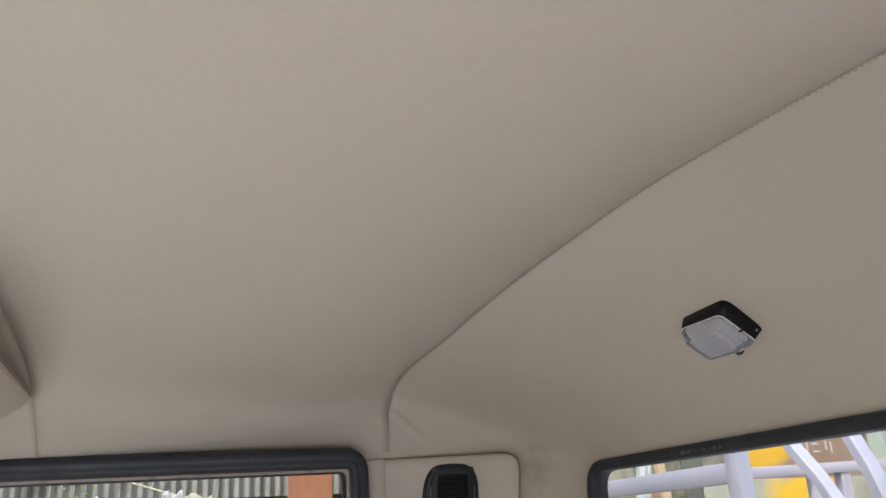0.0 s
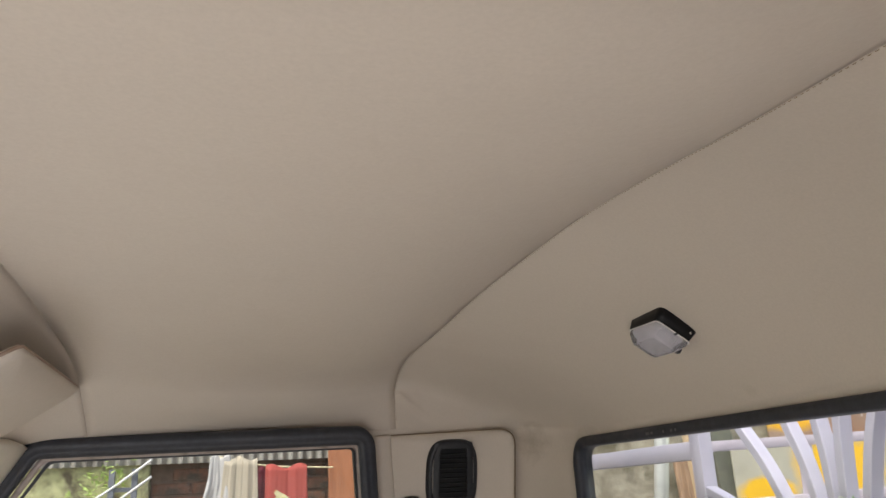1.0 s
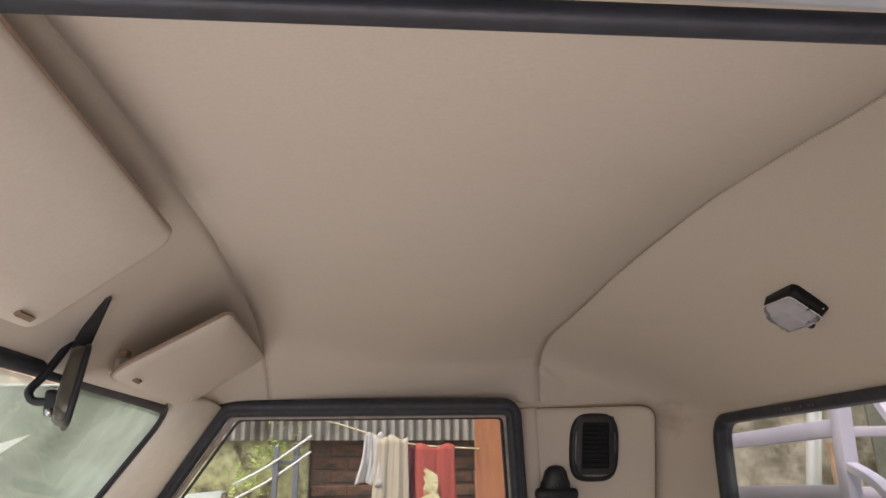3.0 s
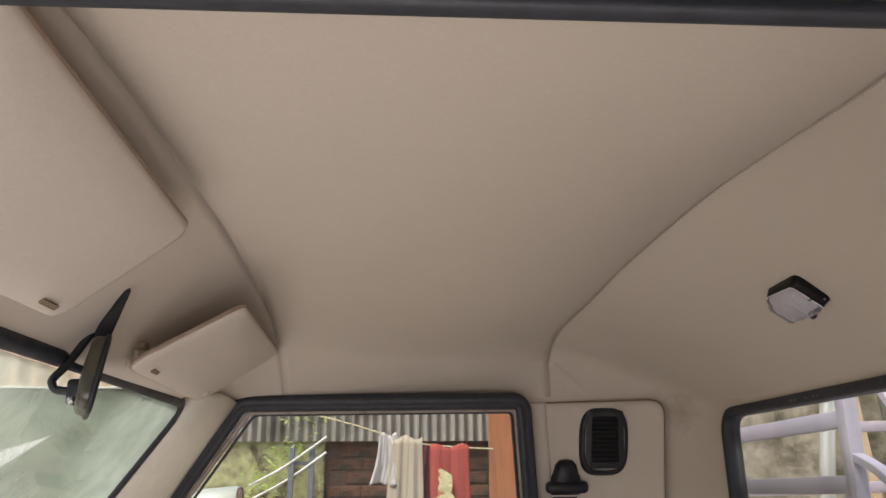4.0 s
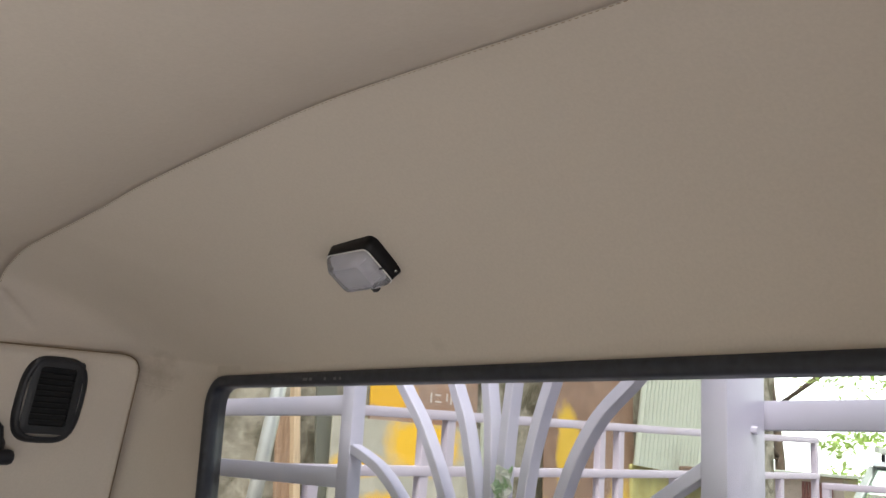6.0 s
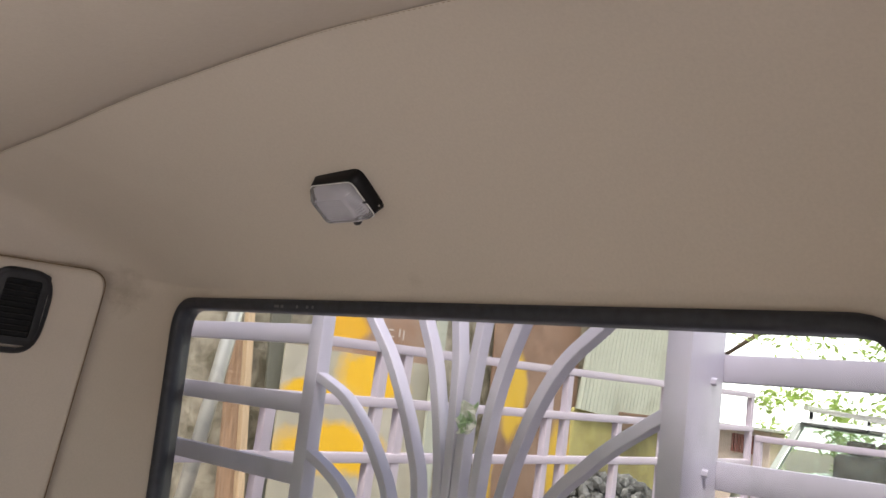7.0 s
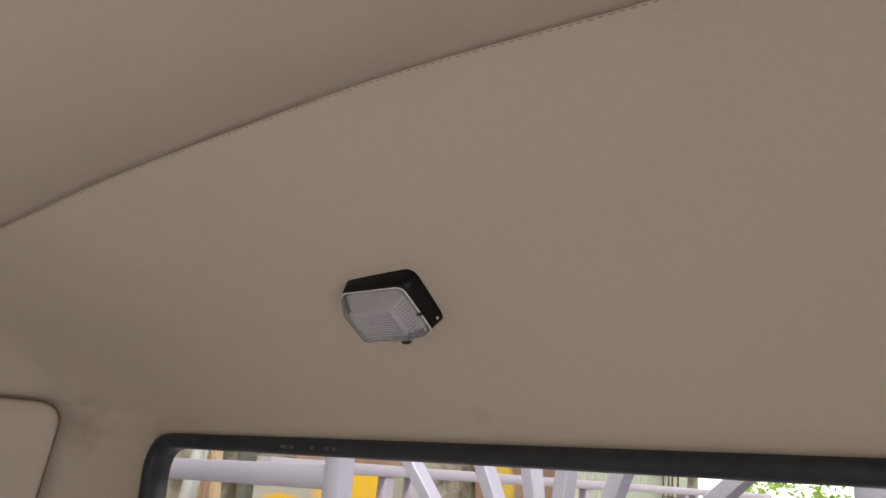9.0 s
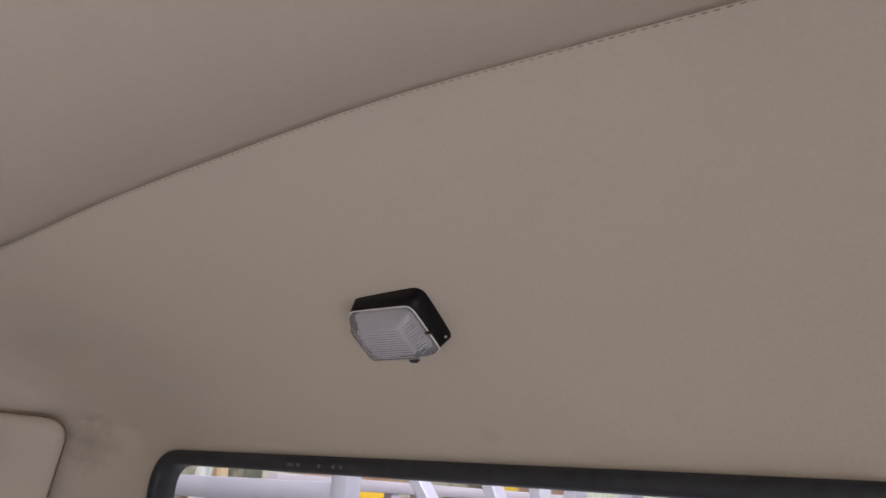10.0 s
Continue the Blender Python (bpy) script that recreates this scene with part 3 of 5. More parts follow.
def densify(loop, step=0.06):
    out = []
    for i, p in enumerate(loop):
        q = loop[(i + 1) % len(loop)]
        m = max(1, int(math.dist(p, q) / step))
        out += [(p[0] + (q[0] - p[0]) * k / m, p[1] + (q[1] - p[1]) * k / m) for k in range(m)]
    return out


windscreen = thing("window_windscreen", (-0.8, YC, 1.1), "dusty windscreen in a black rubber seal", "windscreen", kind="structure")


def ws_bow(y, z):
    """The top edge of the screen arches towards the middle."""
    return z + (0.0095 * (1 - ((y - YC) / 0.52) ** 2) + 0.002 if z > 1.6 else 0.0)


path = [(ws_x(y, z), y, ws_bow(y, z)) for y, z in densify(ws_loop(0.010))]
rel(part("rubber_seal", sweep_bm(path, [(-0.0095, -0.006), (-0.0095, 0.003), (-0.006, 0.007), (0.004, 0.008), (0.0095, 0.003), (0.0095, -0.006)], (0.79, 0, -0.61), True), RUBBER, None, "black rubber seal", True), windscreen)
ys = [0.57 - 1.20 * k / 20 for k in range(21)]
rows = [[(ws_x(y, z) - 0.004, YC + (y - YC) * (0.86 + 0.14 * (WS_TOP - z) / 0.54), z) for y in ys] for z in [WS_TOP - 0.55 * k / 8 for k in range(9)]]
p = rel(part("pane", grid_bm(rows), GLASS_FRONT, None, "dusty greenish glass", True), windscreen)
p.visible_shadow = False


def pillar(name, s):
    rows = []
    for k in range(9):
        z = 1.637 - 0.63 * k / 8
        g = (1.648 - z)
        a = Vector((ws_x(0.50 + 0.148 * g, z) + 0.004, 0.497 + 0.148 * g, z))
        d = Vector((-0.528 - 0.69 * g, 0.656 + 0.26 * g, z))
        m = a.lerp(d, 0.5) + Vector((0.030, -0.034, 0.0))
        row = [a * (1 - u) ** 2 + m * 2 * u * (1 - u) + d * u * u for u in (0, 0.2, 0.4, 0.6, 0.8, 1)]
        rows.append([Vector((p.x, p.y if s > 0 else far_and_near(p.y), p.z)) for p in row])
    return shell(name, rows, CREAM_PAINT, "cream painted windscreen pillar", "pillar", 0.02, s)


bm = sweep_bm(smooth_path([(-0.586, 0.522, 1.622), (-0.574, 0.560, 1.632), (-0.556, 0.625, 1.6385)], 4), round_profile(0.0012, 6), (1, 0, 0))
tagged(part("trim_pillar_joint", bm, THREAD, None, "", True), "thin dark joint between header lining and pillar", "joint", kind="structure")
pillar("wall_pillar_far", 1)
pillar("wall_pillar_near", -1)

# floor, cowl, plain lower walls that close the cab
# Floor is out of view; its pale tone bounces light to the lining.
tagged(part("floor", box_bm(-0.30, YC, 0.72, 1.5, 1.62, 0.04, 0.005), FLOOR), "unseen pale cab floor that bounces light up", "floor", kind="structure")
tagged(part("wall_cowl", box_bm(-1.10, YC, 0.90, 0.10, 1.60, 0.36, 0.02), BLACK), "dark cowl below the windscreen", "cowl", kind="structure")


# ---- padded pillar panels, vents and belt anchor ----
def pillar_panel(s):
    def place(a, b, d):
        bulge = 0.0 if a < 0.20 else 1.6 * (a - 0.20) ** 2 * 4
        y = 0.697 + 0.26 * (1.65 - b) - 0.012 - bulge + d
        return (a, y if s > 0 else far_and_near(y), b)

    corners = [(0.012, 1.640), (0.263, 1.6465), (0.274, 1.05), (0.060, 1.05)]
    loop = densify(rounded_poly(corners, [0.004, 0.030, 0.02, 0.02], 8), 0.03)
    cx, cz = 0.15, 1.38
    rows = []
    for f, d in ((1.0, 0.016), (1.0, 0.006), (0.985, 0.001), (0.955, -0.003), (0.88, -0.005)):
        rows.append([place(cx + (a - cx) * f, cz + (b - cz) * (1 - (1 - f) * 0.42), d) for a, b in loop])
    bm = grid_bm(rows, True)
    bm.verts.ensure_lookup_table()
    bm.faces.new(bm.verts[-len(loop):])
    ob = part("pillar_panel", bm, CREAM, None, "", True)
    # Dark line put in for the shaded gap round the panel.
    bm = sweep_bm([place(a, b, 0.0035) for a, b in loop], round_profile(0.0011, 6), (0, -1, 0), True)
    part("edge_binding", bm, THREAD, ob, "dark brown line standing in for the shaded gap", True)
    return tagged(ob, "padded cream vinyl panel on the door pillar", "trim panel", "pillar panels")


pillar_panel(1)
pillar_panel(-1)
bm = sweep_bm(smooth_path([(0.021, 0.683, 1.640), (0.024, 0.693, 1.600), (0.030, 0.708, 1.540), (0.040, 0.747, 1.400), (0.056, 0.830, 1.080)], 6), [(0.016 * math.cos(a), 0.007 * math.sin(a)) for a in [2 * math.pi * k / 16 for k in range(16)]], (0, -1, -0.26))
tagged(part("trim_pillar_fold", bm, CREAM, None, "", True), "puffed fold of cream vinyl beside the door seal", "trim fold", kind="structure")


def air_vent():
    """Rounded black surround with a recessed slatted insert."""
    t = thing("air_vent", (0.150, 0.71, 1.51), "black plastic cabin vent set in padded cream panel", "vent")

    def place(a, b, d):
        return (a, 0.697 + 0.26 * (1.65 - b) - 0.018 + d, b)

    def outline(k):
        out = []
        for i in range(40):
            a = 2 * math.pi * i / 40
            c, s = math.cos(a), math.sin(a)
            x = math.copysign(abs(c) ** 0.55, c) * (0.0485 + 0.001 * -s)
            z = math.copysign(abs(s) ** 0.55, s) * 0.0632
            out.append((0.150 + x * k * (1 - 0.05 * (z / 0.06) ** 2), 1.568 + z * (1 - (1 - k) * 0.75)))
        return out

    rows = [[place(a, b, d) for a, b in outline(k)] for k, d in ((1.0, 0.016), (1.0, 0.002), (0.96, -0.005), (0.88, -0.009), (0.80, -0.008))]
    rel(part("surround", grid_bm(rows, True), BLACK, None, "black rounded surround", True), t)
    fr = [(0.1215, 1.620), (0.1785, 1.620), (0.1815, 1.524), (0.1215, 1.524)]
    rows = [[place(0.150 + (a - 0.150) * k, 1.572 + (b - 1.572) * (1 + (k - 1) * (0.45 if k > 1 else 1)), d) for a, b in rounded_poly(fr, [0.006] * 4, 3)] for k, d in ((1.26, -0.0072), (1.02, -0.0085), (0.88, -0.0088), (0.86, -0.002))]
    inner = rel(part("inner_frame", grid_bm(rows, True), GREYPLASTIC, None, "dark grey inner frame"), t)
    rel(part("backing", plate_bm([(0.1205, 1.620), (0.1805, 1.620), (0.1825, 1.524), (0.1205, 1.524)], 0.002, lambda a, b, d: place(a, b, -0.0035 + d)), DARKSLOT), t)
    for k in range(11):
        z = 1.614 - k * 0.0083
        bm = sweep_bm([place(0.1255, z, -0.006), place(0.1775, z, -0.006)], [(-0.0008, -0.002), (0.0008, -0.002), (0.0016, 0.002), (0.0002, 0.002)], (0, -1, 0.5))
        rel(part("slat", bm, DARKSLOT), inner)
    return t


air_vent()


def belt_anchor():
    t = thing("seat_belt_anchor", (0.076, 0.725, 1.45), "black plastic seat belt guide bolted on pillar panel", "seat belt")
    base_y = 0.697 + 0.26 * (1.65 - 1.50) - 0.017
    prof = [(0.0, 0.036), (0.012, 0.034), (0.020, 0.026), (0.024, 0.010), (0.028, 0.004), (0.028, -0.030)]
    loop = [(a, b) for a, b in prof] + [(-a, b) for a, b in prof[:0:-1]]
    rows = []
    for k, d in ((1.0, 0.004), (1.0, -0.006), (0.92, -0.013), (0.72, -0.019), (0.3, -0.022), (0.02, -0.0225)):
        rows.append([(0.076 + a * k, base_y + d + 0.26 * -b * k, 1.500 + b * k) for a, b in loop])
    rel(part("cover", grid_bm(rows, True), BLACK, None, "domed black cover", True), t)
    rel(part("guide_bar", box_bm(0.076, base_y - 0.012, 1.484, 0.082, 0.022, 0.022, 0.008), BLACK, None, "rounded belt guide bar", True), t)
    rel(part("webbing", box_bm(0.076, base_y + 0.010, 1.30, 0.048, 0.0025, 0.36), BLACK, None, "black woven belt"), t)
    return t


belt_anchor()


# ---- cabin lamp ----
def cabin_lamp():
    t = thing("cabin_lamp", (0.233, 0.081, 1.735), "square cabin lamp, black base and clear ribbed lens", "lamp")
    nrm = Vector((-0.55, 0.0, -0.835)).normalized()
    down = Vector((0.835, 0.0, -0.55)).normalized()
    across = Vector((0, 1, 0))
    o = Vector((0.2378, 0.0806, 1.7301))

    def place(a, b, h):
        return o + across * (a * 1.08 + 0.0015) + down * (b * 1.06 + 0.0006) + nrm * (h * 1.05)

    def rr(w, l, r):
        return rounded_poly([(-w, -l), (w, -l), (w, l), (-w, l)], [r] * 4, 5)

    rows = [[place(a, b, h) for a, b in rr(w, l, r)] for w, l, r, h in ((0.0345, 0.0250, 0.009, -0.010), (0.0345, 0.0250, 0.009, 0.000), (0.0335, 0.0240, 0.008, 0.004), (0.0315, 0.0225, 0.007, 0.013), (0.027, 0.018, 0.006, 0.0125), (0.026, 0.017, 0.006, 0.004))]
    bm = grid_bm(rows, True)
    rel(part("base", bm, material("lamp_black", (0.004, 0.0035, 0.004), 0.45, spec=0.25, grain=0.2), None, "black plastic base", True), t)
    clear = bpy.data.materials.new("clear_lens")
    clear.use_nodes = True
    nt = clear.node_tree
    pr = nt.nodes["Principled BSDF"]
    pr.inputs["Base Color"].default_value = (0.95, 0.945, 1.0, 1)
    pr.inputs["Roughness"].default_value, pr.inputs["Transmission Weight"].default_value, pr.inputs["IOR"].default_value = 0.11, 0.77, 1.46
    bp = nt.nodes.new("ShaderNodeBump")
    bp.inputs["Strength"].default_value, bp.inputs["Distance"].default_value = 0.45, 0.002
    nt.links.new(noise_tex(nt, nt.nodes.new("ShaderNodeTexCoord").outputs["Object"], 150, 3), bp.inputs["Height"])
    nt.links.new(bp.outputs[0], pr.inputs["Normal"])
    rows = [[place(a, b + 0.001, h) for a, b in rr(w, l, r)] for w, l, r, h in ((0.0312, 0.0220, 0.007, 0.0125), (0.0308, 0.0216, 0.007, 0.0170), (0.0302, 0.0210, 0.007, 0.0185), (0.0252, 0.0160, 0.005, 0.0266), (0.0246, 0.0154, 0.005, 0.0276), (0.0236, 0.0144, 0.004, 0.0280), (0.013, 0.008, 0.004, 0.0283), (0.0001, 0.0001, 0.00004, 0.0283))]
    lens = rel(part("lens", grid_bm(rows, True), clear, None, "clear ribbed lens", True), t)
    for k in range(12):
        b = -0.0118 + k * 0.0023
        bm = sweep_bm([place(-0.0215, b, 0.0280), place(0.0215, b, 0.0280)], round_profile(0.0006, 5), nrm)
        rel(part("lens_rib", bm, clear), lens)
    for k in range(13):
        a = -0.0204 + k * 0.0034
        bm = sweep_bm([place(a, 0.0174, 0.0264), place(a, 0.0218, 0.0188)], round_profile(0.0006, 5), nrm)
        rel(part("lens_rib", bm, clear), lens)
    for k in range(11):
        b = -0.0125 + k * 0.0026
        for s in (-1, 1):
            bm = sweep_bm([place(s * 0.0302, b, 0.0187), place(s * 0.0254, b, 0.0264)], round_profile(0.0005, 5), nrm)
            rel(part("lens_rib", bm, clear), lens)
    bm = grid_bm([[place(a * k, b * k, h) for a, b in rr(0.0262, 0.0172, 0.005)] for k, h in ((1.0, 0.013), (0.8, 0.007), (0.02, 0.006))], True)
    rel(part("reflector", bm, material("white_reflector", (0.80, 0.79, 0.84), 0.25, grain=0.05), None, "white reflector", True), t)
    bm = sweep_bm([place(a, b + 0.001, 0.0137) for a, b in rr(0.0316, 0.0224, 0.007)], round_profile(0.0007, 6), nrm, True)
    rel(part("lens_rim", bm, PLAIN_WHITE, None, "pale lens rim", True), t)
    bm = bmesh.new()
    bmesh.ops.create_uvsphere(bm, u_segments=10, v_segments=8, radius=0.0015, matrix=Matrix.Translation(place(-0.0335, 0.017, 0.005)))
    rel(part("screw", bm, STEEL, None, "bright screw head", True), t)
    # Black block stands in for the dark notch in the lens rim.
    bm = box_bm(0, 0, 0, 0.002, 0.006, 0.002, 0.0004)
    bmesh.ops.transform(bm, verts=bm.verts, matrix=Matrix.Translation(place(-0.0318, 0.0035, 0.0150)) @ Matrix.Rotation(radians(33), 4, "Y"))
    rel(part("latch", bm, BLACK, None, "small dark block added for a notch in the rim"), t)
    bm = box_bm(0, 0, 0, 0.007, 0.009, 0.007, 0.002)
    bmesh.ops.transform(bm, verts=bm.verts, matrix=Matrix.Translation(place(-0.0055, 0.0250, 0.017)) @ Matrix.Rotation(radians(33), 4, "Y"))
    rel(part("switch", bm, BLACK, None, "small black switch"), t)
    return t


cabin_lamp()


# ---- sun visors ----
def sun_visor(s, label):
    A, B, C, D = Vector((-0.446, 0.086, 1.710)), Vector((-0.454, 0.518, 1.7155)), Vector((-0.573, 0.470, 1.629)), Vector((-0.556, 0.018, 1.6305))
    if s < 0:
        A, B, C, D = Vector((-0.451, -0.187, 1.7245)), Vector((-0.452, -0.590, 1.724)), Vector((-0.570, -0.565, 1.652)), Vector((-0.562, -0.172, 1.648))
    up = (B - A).cross(D - A).normalized()
    if up.z > 0:
        up = -up
    o = (A + B + C + D) / 4
    ex = (B - A).normalized()
    ey = up.cross(ex)
    flat = [((p - o).dot(ex), (p - o).dot(ey)) for p in (A, B, C, D)]
    lp = densify(rounded_poly(flat, [0.022, 0.020, 0.032, 0.020], 7), 0.02)
    t = thing("sun_visor", tuple(o), label, "sun visor", "sun visors")
    rows = []
    for k, h in ((0.001, -0.004), (0.9, -0.004), (0.985, -0.003), (1.0, -0.001), (1.0, 0.003), (0.985, 0.006), (0.93, 0.0085), (0.5, 0.0105), (0.001, 0.011)):
        rows.append([o + ex * (a * k) + ey * (b * k) + up * h for a, b in lp])
    rel(part("padded_board", grid_bm(rows, True), VISOR, None, "", True), t)
    edge = [o + ex * (a * 1.002) + ey * (b * 1.002) + up * 0.0008 for a, b in lp]
    rel(part("edge_welt", sweep_bm(edge, round_profile(0.0019, 8), up, True), WELT, None, "sewn brownish edge welt", True), t)
    piv = D.lerp(C, 0.10) - up * 0.004
    bm = sweep_bm([piv + (D - C).normalized() * 0.020, piv, piv + (A - D).normalized() * 0.012 - up * 0.014], round_profile(0.0028, 8), up)
    rel(part("pivot_rod", bm, CREAM_PAINT, None, "cream pivot rod", True), t)
    bm = box_bm(*(piv - up * 0.016 + (A - D).normalized() * 0.022), 0.010, 0.018, 0.008, 0.002)
    rel(part("pivot_bracket", bm, THREAD, None, "dark brown pivot bracket"), t)
    m1 = D.lerp(C, 0.14).lerp(A.lerp(B, 0.1), 0.10) + up * 0.0102
    bm = sweep_bm([m1 - (C - D).normalized() * 0.014, m1 + (C - D).normalized() * 0.014], rect_profile(0.005, 0.002), up)
    rel(part("clip_slot", bm, THREAD, None, "dark worn slot"), t)
    bm = bmesh.new()
    b1 = D.lerp(C, 0.88).lerp(A.lerp(B, 0.8), 0.15) + up * 0.0102
    bmesh.ops.create_cone(bm, cap_ends=True, segments=14, radius1=0.006, radius2=0.004, depth=0.003, matrix=Matrix.Translation(b1) @ up.to_track_quat("Z", "Y").to_matrix().to_4x4())
    rel(part("button", bm, VISOR, None, "round cream button", True), t)
    return t


sun_visor(1, "cream vinyl sun visor folded up on passenger side")
sun_visor(-1, "cream vinyl sun visor folded up on driver side")


# ---- outside mirror on the far door ----
def wing_mirror():
    t = thing("wing_mirror", (-0.62, 0.76, 1.34), "pale grey-green outside mirror on the cab door", "mirror")
    cx, cy, cz = -0.612, 0.955, 1.375
    lp = rounded_poly([(-0.075, -0.115), (0.075, -0.115), (0.062, 0.112), (-0.062, 0.112)], [0.035, 0.035, 0.045, 0.045], 6)
    rows = []
    for k, d in ((0.5, -0.085), (0.80, -0.070), (0.95, -0.032), (1.0, 0.034), (0.97, 0.042)):
        rows.append([(cx + d, cy + a * k, cz + b * k) for a, b in lp])
    bm = grid_bm(rows, True)
    bm.verts.ensure_lookup_table()
    bm.faces.new(bm.verts[:len(lp)])
    rel(part("housing", bm, material("mirror_shell_paint", (0.42, 0.46, 0.40), 0.35, grain=0.05), None, "pale rounded housing", True), t)
    bm = bmesh.new()
    bm.faces.new([bm.verts.new((cx + 0.040, cy + a * 0.96, cz + b * 0.96)) for a, b in lp])
    rel(part("mirror_glass", bm, STEEL, None, "silvered glass"), t)
    rel(part("arm", sweep_bm(smooth_path([(-0.63, 0.715, 1.30), (-0.63, 0.82, 1.31), (-0.625, 0.93, 1.34)], 5), round_profile(0.011, 10), (1, 0, 0)), BLACK, None, "black arm", True), t)
    return t


wing_mirror()


# ---- rear-view mirror ----
def mirror():
    t = thing("rear_view_mirror", (-0.58, -0.02, 1.69), "black rear-view mirror on bent arm below header", "mirror")
    tip, base1, base2 = Vector((-0.534, -0.056, 1.7035)), Vector((-0.630, 0.030, 1.676)), Vector((-0.578, 0.006, 1.657))
    bm = bmesh.new()
    vs = [bm.verts.new(p) for p in (tip, base1, base2)]
    ws = [bm.verts.new(p) for p in (tip + Vector((0, 0, -0.010)), base1 + Vector((0.006, 0, -0.018)), base2 + Vector((0.006, 0, -0.014)))]
    bm.faces.new(vs)
    bm.faces.new(ws[::-1])
    for i in range(3):
        bm.faces.new((vs[i], ws[i], ws[(i + 1) % 3], vs[(i + 1) % 3]))
    bmesh.ops.bevel(bm, geom=bm.edges[:], offset=0.0035, segments=2, affect="EDGES")
    rel(part("bracket", bm, BLACK, None, "triangular black bracket"), t)
    elbow = Vector((-0.617, -0.018, 1.603))
    head = Vector((-0.594, -0.020, 1.599))
    low = Vector((-0.588, 0.004, 1.664))
    arm = smooth_path([low, low.lerp(elbow, 0.6), elbow + Vector((0.0015, 0.002, 0.009)), elbow + Vector((0.002, 0.0, 0.002)), elbow + Vector((0.007, 0.001, -0.003)), head], 6)
    rel(part("arm", sweep_bm(arm, round_profile(0.0042, 10), (0.2, 1, 0.1)), BLACK, None, "bent black arm", True), t)
    bm = box_bm(-0.589, -0.014, 1.598, 0.020, 0.024, 0.026, 0.004)
    rel(part("clamp", bm, BLACK, None, "black ball clamp", True), t)
    bm = bmesh.new()
    bmesh.ops.create_cone(bm, cap_ends=True, segments=12, radius1=0.0042, radius2=0.0038, depth=0.004, matrix=Matrix.Translation((-0.592, -0.0275, 1.589)) @ Matrix.Rotation(radians(90), 4, "X"))
    rel(part("clamp_screw", bm, STEEL, None, "bright clamp screw", True), t)
    # shell: long along the cab's width, tipped down
    along = Vector((-0.335, 0.942, 0.0)).normalized()
    face = Vector((0.942, 0.335, -0.17)).normalized()
    up = face.cross(along).normalized()
    face = along.cross(up).normalized()
    if face.x < 0:
        face = -face
    o = Vector((-0.584, 0.004, 1.6145))
    lp = rounded_poly([(-0.070, -0.037), (0.070, -0.037), (0.070, 0.037), (-0.070, 0.037)], [0.018] * 4, 6)
    rows = []
    for k, h in ((0.3, -0.011), (0.86, -0.0095), (0.96, -0.006), (1.0, 0.0), (1.0, 0.005), (0.96, 0.007)):
        rows.append([o + along * (a * (0.5 + 0.5 * k) if k < 0.5 else a * (1 - (1 - k) * 0.3)) + up * (b * k) + face * h for a, b in lp])
    rel(part("housing", grid_bm(rows, True), material("olive_plastic", (0.050, 0.044, 0.030), 0.3, grain=0.2, bump=0.1), None, "rounded olive-brown housing", True), t)
    rim = [o + along * (a * 1.0) + up * (b * 1.0) + face * 0.0045 for a, b in lp]
    rel(part("housing_rim", sweep_bm(rim, round_profile(0.0032, 8), face, True), BLACK, None, "black rim", True), t)
    mm = bpy.data.materials.new("mirror_glass")
    mm.use_nodes = True
    q = mm.node_tree.nodes["Principled BSDF"]
    q.inputs["Metallic"].default_value, q.inputs["Roughness"].default_value = 1.0, 0.03
    q.inputs["Base Color"].default_value = (0.82, 0.84, 0.84, 1)
    bm = bmesh.new()
    bm.faces.new([bm.verts.new(o + along * (a * 0.965) + up * (b * 0.93) + face * 0.0062) for a, b in lp])
    rel(part("mirror_glass", bm, mm, None, "silvered mirror glass"), t)
    return t


mirror()


# ---- load bed: cab guard, side rails ----
GX = 0.43


def guard_z(y, z):
    return z + 0.030 * (0.35 - y)


cab_guard = thing("cab_guard", (GX, 0.05, 0.9), "white-painted steel cab guard with fan of bent tubes", "cab guard")
for y, w, d in ((0.3365, 0.026, 0.022), (-0.2098, 0.0258, 0.070)):
    lean = 0.032 if y > 0 else 0.0
    bm = tube_between((GX + d / 2 - 0.01, y + lean * (0.85 - 1.613), 0.85), (GX + d / 2 - 0.01, y + lean * (1.95 - 1.613), 1.95), w, d, 0.0015, (1, 0, 0))
    rel(part("post", bm, GUARD, None, "square white post"), cab_guard)
for y in (0.86, -0.92):
    rel(part("post", tube_between((GX, y, 0.85), (GX, y, 1.95), 0.042, 0.040, 0.004, (1, 0, 0)), GUARD, None, "square white post", True), cab_guard)
for x, z in ((0.466, 1.582), (0.462, 1.4965)):
    bm = bmesh.new()
    bmesh.ops.create_cone(bm, cap_ends=True, segments=6, radius1=0.0042, radius2=0.0036, depth=0.006, matrix=Matrix.Translation((x, -0.2250, z)) @ Matrix.Rotation(radians(90), 4, "X"))
    rel(part("bolt", bm, GUARD, None, "painted bolt head"), cab_guard)
for k, z in enumerate((1.590, 1.493, 1.398, 1.301, 1.204)):
    for x, ya, yb, zc in ((GX, 0.838, 0.349 - 0.003 * k, z), (GX + 0.068, -0.2165, -0.898, 1.580 - 0.103 * k)):
        bm = tube_between((x, ya, guard_z(ya, zc)), (x, yb, guard_z(yb, zc)), 0.014, 0.027, 0.0012)
        rel(part("slat", bm, GUARD, None, "flat white slat"), cab_guard)
